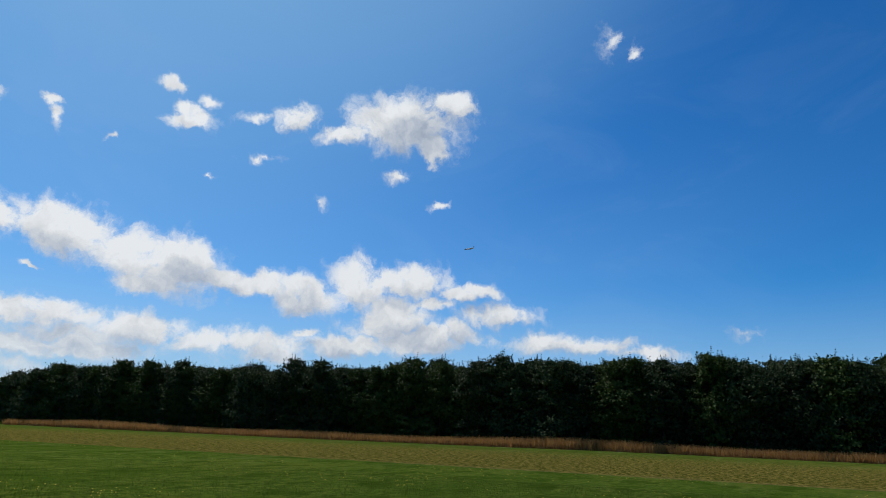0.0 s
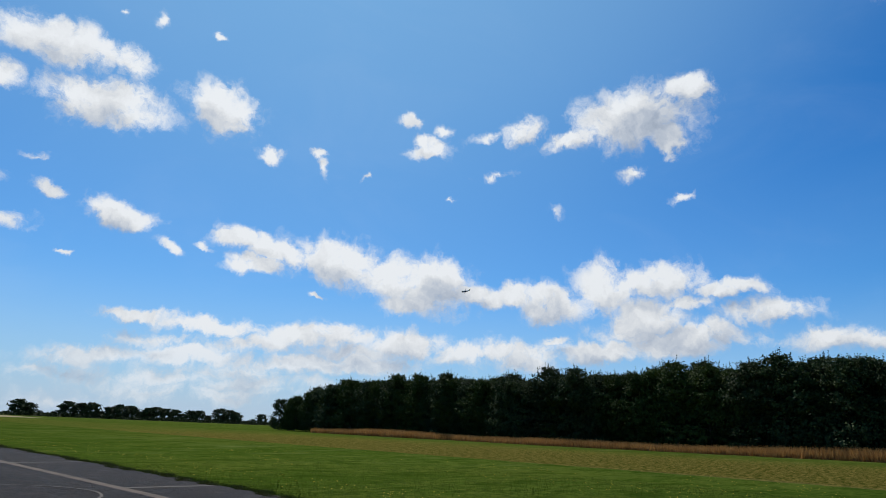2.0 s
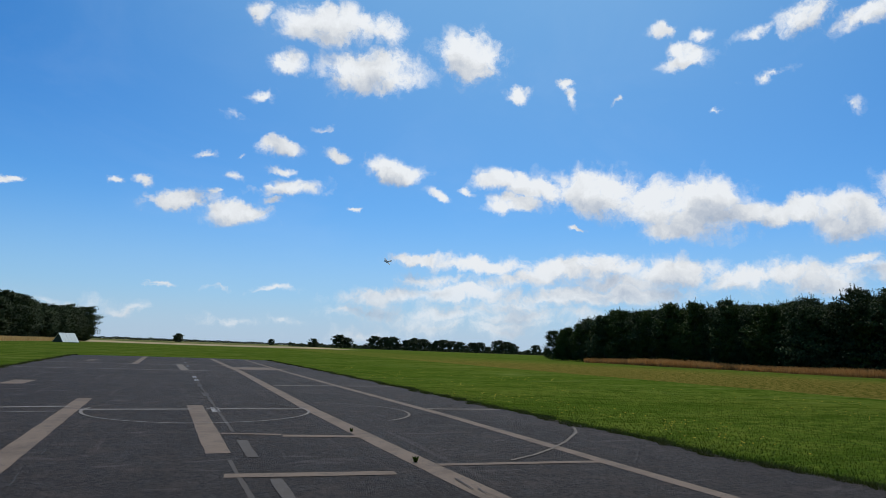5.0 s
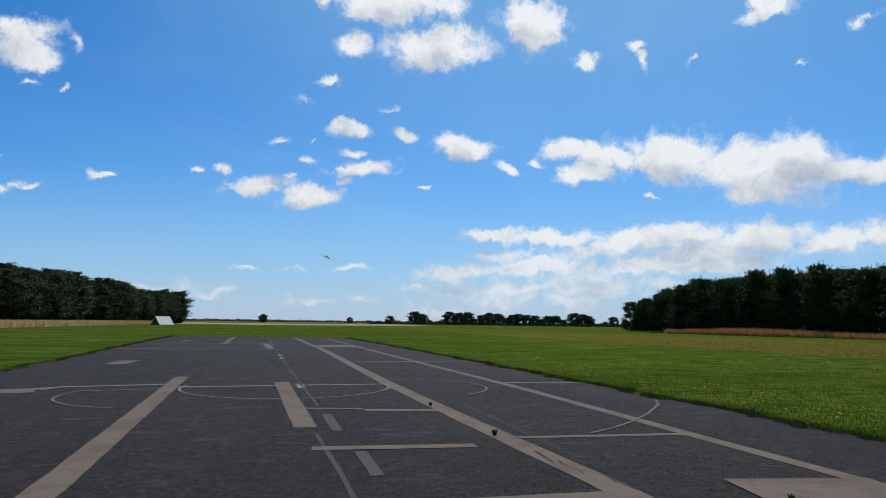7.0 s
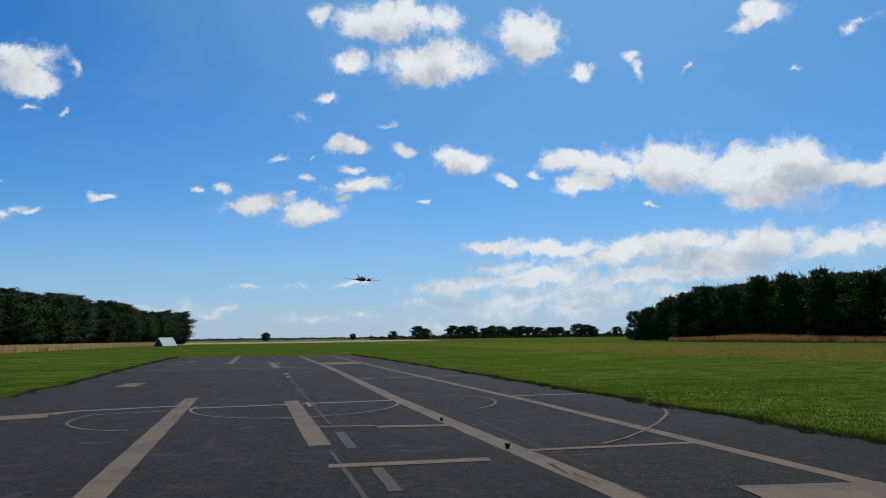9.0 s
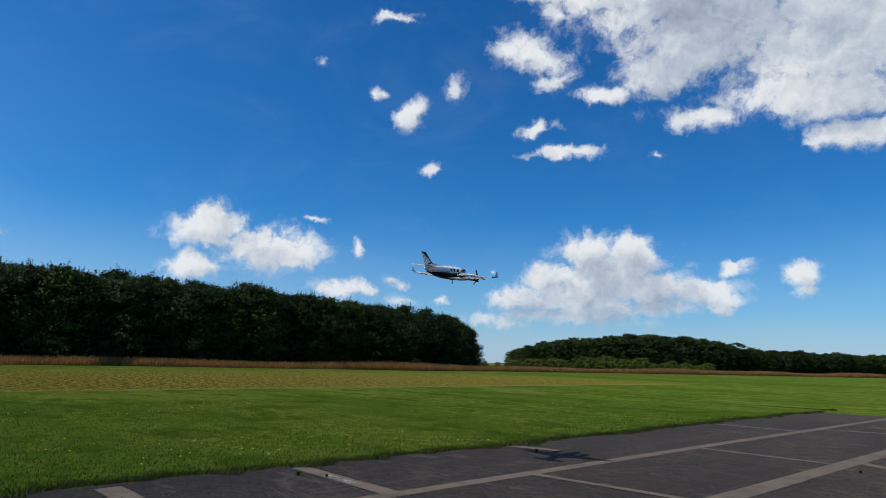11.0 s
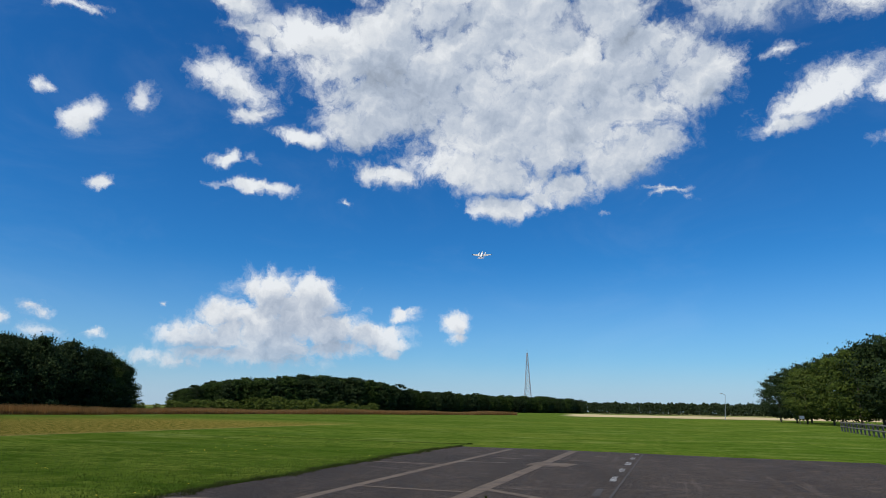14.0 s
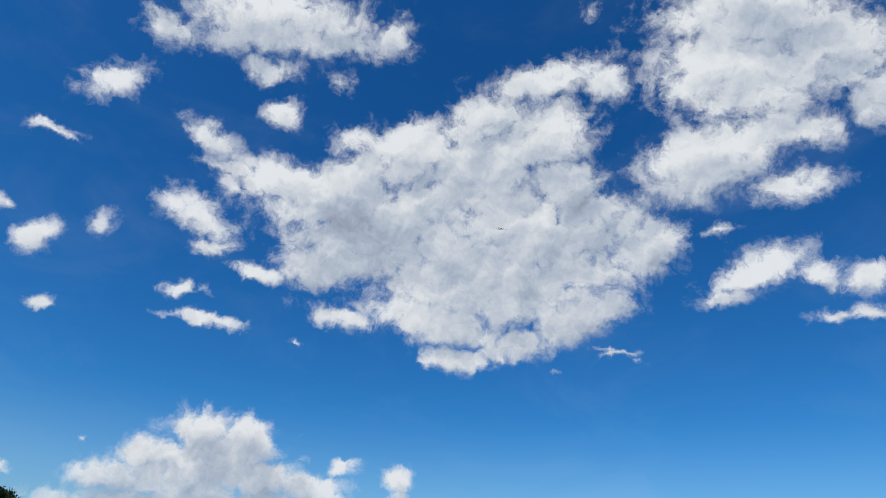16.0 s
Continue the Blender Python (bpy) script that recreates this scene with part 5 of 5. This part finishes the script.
def build_aeroplane():
    plane = tagged(new("model_aeroplane"), "white and navy twin-propeller model aeroplane flying past", "aeroplane")
    bm = bmesh.new()
    hull(bm, [(0.885, 0.005, -0.050, -0.040), (0.865, 0.017, -0.060, -0.028), (0.80, 0.036, -0.076, -0.004), (0.69, 0.060, -0.094, 0.024), (0.57, 0.084, -0.108, 0.050), (0.47, 0.101, -0.115, 0.074),
              (0.42, 0.107, -0.117, 0.098), (0.35, 0.111, -0.119, 0.128), (0.28, 0.113, -0.120, 0.136), (0.05, 0.114, -0.120, 0.138), (-0.15, 0.110, -0.114, 0.136), (-0.32, 0.090, -0.090, 0.126),
              (-0.50, 0.060, -0.048, 0.108), (-0.64, 0.034, -0.006, 0.090), (-0.72, 0.014, 0.030, 0.066)])
    part("fuselage", bm, M_HULL, plane, smooth=True)
    for s in (-1, 1):
        wing_bm = bmesh.new()
        aerofoil(wing_bm, [(s * 0.05, 0.30, 0.42, -0.092, 0.034), (s * 0.34, 0.30, 0.34, -0.070, 0.027), (s * 0.96, 0.25, 0.165, -0.012, 0.013)])
        wing = part("wing", wing_bm, M_FILM, plane, smooth=False)
        for x, y, z in ((0.46, 0.08, -0.078), (0.60, 0.08, -0.062), (0.74, 0.10, -0.048)):
            bm = bmesh.new()
            box(bm, (s * x - 0.008, y - 0.03, z), (s * x + 0.008, y + 0.03, z + 0.024), 0.003)
            part("hinge_fairing", bm, M_NAVY, wing)
        bm = bmesh.new()
        aerofoil(bm, [(s * 0.93, 0.258, 0.178, -0.0145, 0.0150), (s * 1.02, 0.225, 0.130, -0.004, 0.011)])
        part("wing_tip", bm, M_NAVY, wing, "navy painted wing tip")
        bm = bmesh.new()
        aerofoil(bm, [(0.0, 0.050, 0.105, 0, 0.008), (0.092, -0.005, 0.045, 0, 0.005)], True)
        winglet = part("winglet", bm, M_WHITE, wing, "small upturned white winglet")
        winglet.matrix_basis = pose(s * 1.018, 0.165, -0.006, 0, s * 10, 0)
        bm = bmesh.new()
        box(bm, (s * 0.40 if s > 0 else -0.86, 0.0, -0.045), (0.86 if s > 0 else -0.40, 0.006, -0.037))
        part("aileron_gap", bm, M_NAVY, wing)
        # engine
        bm = bmesh.new()
        hull(bm, [(0.53, 0.036, -0.035, 0.034), (0.51, 0.050, -0.056, 0.046), (0.42, 0.060, -0.072, 0.056), (0.28, 0.064, -0.070, 0.060), (0.10, 0.060, -0.052, 0.056), (-0.06, 0.042, -0.030, 0.040), (-0.17, 0.012, -0.012, 0.014)], 16, 2.2)
        nacelle = part("engine_nacelle", bm, M_NACELLE, plane, smooth=True)
        nacelle.matrix_basis = pose(s * 0.315, 0.05, -0.035)
        bm = bmesh.new()
        box(bm, (-0.026, 0.47, -0.085), (0.026, 0.535, -0.05), 0.008)
        part("air_intake", bm, M_BLACK, nacelle)
        for e in (-1, 1):
            bm = bmesh.new()
            rod(bm, (e * 0.045, 0.42, -0.012), (e * 0.085, 0.37, -0.016), 0.014, 0.017, 8)
            part("exhaust_stub", bm, M_CHROME, nacelle)
        prop = new("propeller")
        prop.parent = plane
        bm = bmesh.new()
        bmesh.ops.create_cone(bm, cap_ends=True, segments=14, radius1=0.036, radius2=0.006, depth=0.075, matrix=Matrix.Translation((0, 0.035, 0)) @ Matrix.Rotation(radians(-90), 4, "X"))
        part("spinner", bm, M_CHROME, prop, "polished spinner", smooth=True)
        for k in range(3):
            bm = bmesh.new()
            box(bm, (-0.014, -0.003, 0.02), (0.014, 0.003, 0.165), 0.002)
            for v in bm.verts:
                tw = radians(38 - 130 * max(0.0, v.co.z))
                v.co.x *= 1.15 - 2.0 * max(0.0, v.co.z - 0.09)
                v.co.x, v.co.y = v.co.x * math.cos(tw) - v.co.y * math.sin(tw), v.co.x * math.sin(tw) + v.co.y * math.cos(tw)
                c, sn = math.cos(k * 2.0944), math.sin(k * 2.0944)
                v.co.x, v.co.z = v.co.x * c - v.co.z * sn, v.co.x * sn + v.co.z * c
            part("blade", bm, M_BLACK, prop)
        PROPS.append((prop, s * 0.315))
        # tailplane
        bm = bmesh.new()
        aerofoil(bm, [(s * 0.01, -0.50, 0.22, 0.088, 0.014), (s * 0.34, -0.585, 0.125, 0.108, 0.008)])
        part("tailplane", bm, M_FILM, plane)
        # windows
        for y, w in ((0.17, 0.050), (0.05, 0.046), (-0.05, 0.046)):
            bm = bmesh.new()
            box(bm, (s * 0.106 if s > 0 else -0.1165, y - w / 2, 0.040), (0.1165 if s > 0 else -0.106, y + w / 2, 0.090), 0.004)
            part("cabin_window", bm, M_GLASS, plane)
        bm = bmesh.new()
        box(bm, (s * 0.096 if s > 0 else -0.1145, 0.285, 0.046), (0.1145 if s > 0 else -0.096, 0.365, 0.096), 0.01)
        part("cockpit_window", bm, M_GLASS, plane)
        # registration marks as bars on the fin
        for k in range(4):
            bm = bmesh.new()
            box(bm, (s * 0.016 if s > 0 else -0.019, -0.655 + 0.022 * k, 0.128), (0.019 if s > 0 else -0.016, -0.642 + 0.022 * k, 0.150))
            part("marking_bar", bm, M_NAVY, plane)
    bm = bmesh.new()
    vs = [bm.verts.new(c) for c in ((-0.085, 0.405, 0.118), (0.085, 0.405, 0.118), (0.088, 0.462, 0.086), (-0.088, 0.462, 0.086))]
    bm.faces.new(vs)
    ex = bmesh.ops.extrude_face_region(bm, geom=bm.faces[:])
    for v in ex["geom"]:
        if isinstance(v, bmesh.types.BMVert):
            v.co.z -= 0.03
    bmesh.ops.recalc_face_normals(bm, faces=bm.faces)
    part("windscreen", bm, M_GLASS, plane)
    bm = bmesh.new()
    aerofoil(bm, [(0.06, -0.42, 0.30, 0, 0.016), (0.19, -0.565, 0.205, 0, 0.014), (0.335, -0.735, 0.125, 0, 0.009)], True)
    fin = part("tail_fin", bm, M_WHITE, plane)
    bm = bmesh.new()
    aerofoil(bm, [(0.14, -0.495, 0.070, 0, 0.0175), (0.20, -0.565, 0.120, 0, 0.0160), (0.27, -0.648, 0.150, 0, 0.0135), (0.342, -0.738, 0.130, 0, 0.0105)], True)
    part("fin_flash", bm, M_NAVY, fin, "navy sweep on the leading edge")
    bm = bmesh.new()
    aerofoil(bm, [(0.10, -0.10, 0.36, 0, 0.006), (0.165, -0.46, 0.08, 0, 0.004)], True)
    part("dorsal_fillet", bm, M_WHITE, fin)
    bm = bmesh.new()
    box(bm, (-0.003, 0.205, 0.13), (0.003, 0.235, 0.175), 0.001)
    part("antenna", bm, M_WHITE, plane)
    bm = bmesh.new()
    hull(bm, [(-0.20, 0.008, -0.112, -0.095), (-0.40, 0.010, -0.084, -0.05), (-0.66, 0.006, -0.020, 0.02)], 8)
    part("ventral_strake", bm, M_NAVY, plane)
    return plane


aeroplane = build_aeroplane()


# ---- what moves ----
def flight(az, el, dist, head, pitch, bank, late=False):
    """Pose of the aeroplane: bearing, height angle and ground distance from the standing place; its heading, nose-up angle and bank to the right."""
    p = heading(az) * dist + (Vector((-0.30, -0.28, 0)) if late else Vector((0.25, 0.22, 0)))
    z = (1.76 if late else 1.65) + dist * math.tan(radians(el))
    return pose(p.x, p.y, z, 0, 0, -head) @ pose(0, 0, 0, pitch) @ pose(0, 0, 0, 0, bank)


def motions():
    walk(aeroplane, [
        (0.0, flight(71.4, 16.6, 98, -10, -4, -18)),
        (0.5, flight(65.0, 15.8, 99, -16, -5, -22)),
        (1.0, flight(59.2, 14.8, 101, -20, -5, -28)),
        (1.5, flight(53.9, 13.6, 104, -26, -5, -30)),
        (2.0, flight(48.4, 12.5, 107, -32, -5, -32)),
        (2.5, flight(43.0, 11.4, 110, -38, -5, -34)),
        (3.0, flight(37.6, 10.4, 113, -46, -4, -36)),
        (3.5, flight(32.3, 9.7, 115, -56, -4, -38)),
        (4.0, flight(27.0, 9.2, 116, -70, -4, -40)),
        (4.5, flight(21.7, 8.4, 116, -88, -4, -42)),
        (5.3, flight(14.6, 7.6, 109, -125, -4, -44)),
        (6.1, flight(8.9, 6.8, 95, -155, -4, -38)),
        (6.8, flight(5.5, 6.07, 80, -172, -5, -30)),
        (7.0, flight(5.0, 5.84, 76, -176, -5, -27)),
        (7.5, flight(4.2, 5.19, 66, -182, -4, -15)),
        (8.0, flight(4.3, 4.88, 55.5, -186, -3, -5)),
        (8.2, flight(4.5, 4.79, 51, -187, -2, -4)),
        (8.8, flight(6.4, 5.1, 38.5, -188, -1, -3)),
        (9.4, flight(12.6, 6.6, 25.5, -188, 0, -2)),
        (9.9, flight(28.0, 9.6, 14.6, -191, 0, -1, True)),
        (10.3, flight(64.0, 12.55, 7.7, -193, 0.0, 0, True)),
        (10.5, flight(90.9, 12.35, 7.25, -195, 3, 2, True)),
        (10.7, flight(114.0, 10.8, 8.1, -194, 2.5, 4, True)),
        (10.9, flight(128.1, 8.7, 10.3, -192, 2, 6, True)),
        (11.0, flight(132.8, 8.05, 12.0, -190, 3, 7, True)),
        (11.2, flight(140.6, 7.0, 16.2, -184, 6, 8, True)),
        (11.5, flight(148.5, 6.35, 22.0, -183, 9, 9, True)),
        (12.0, flight(155.7, 6.1, 32.0, -188, 11, -4, True)),
        (12.5, flight(159.2, 5.3, 38.5, -189, 17, 5, True)),
        (13.0, flight(161.8, 6.3, 47.0, -188, 27, 4, True)),
        (13.5, flight(163.6, 9.3, 55.5, -186, 38, 4, True)),
        (14.0, flight(165.0, 13.9, 62.0, -184, 47, 2, True)),
        (14.5, flight(166.2, 18.8, 67.0, -182, 52, 4, True)),
        (15.0, flight(167.8, 23.6, 71.0, -178, 50, 8, True)),
        (15.5, flight(169.4, 27.3, 76.0, -172, 44, 14, True)),
        (16.0, flight(171.1, 30.3, 81.0, -166, 38, 20, True)),
    ])
    for prop, x in PROPS:
        walk(prop, [(k / 10, pose(x, 0.585, -0.035, 0, 78.0 * k + (35 if x > 0 else 0), 0)) for k in range(161)])


motions()
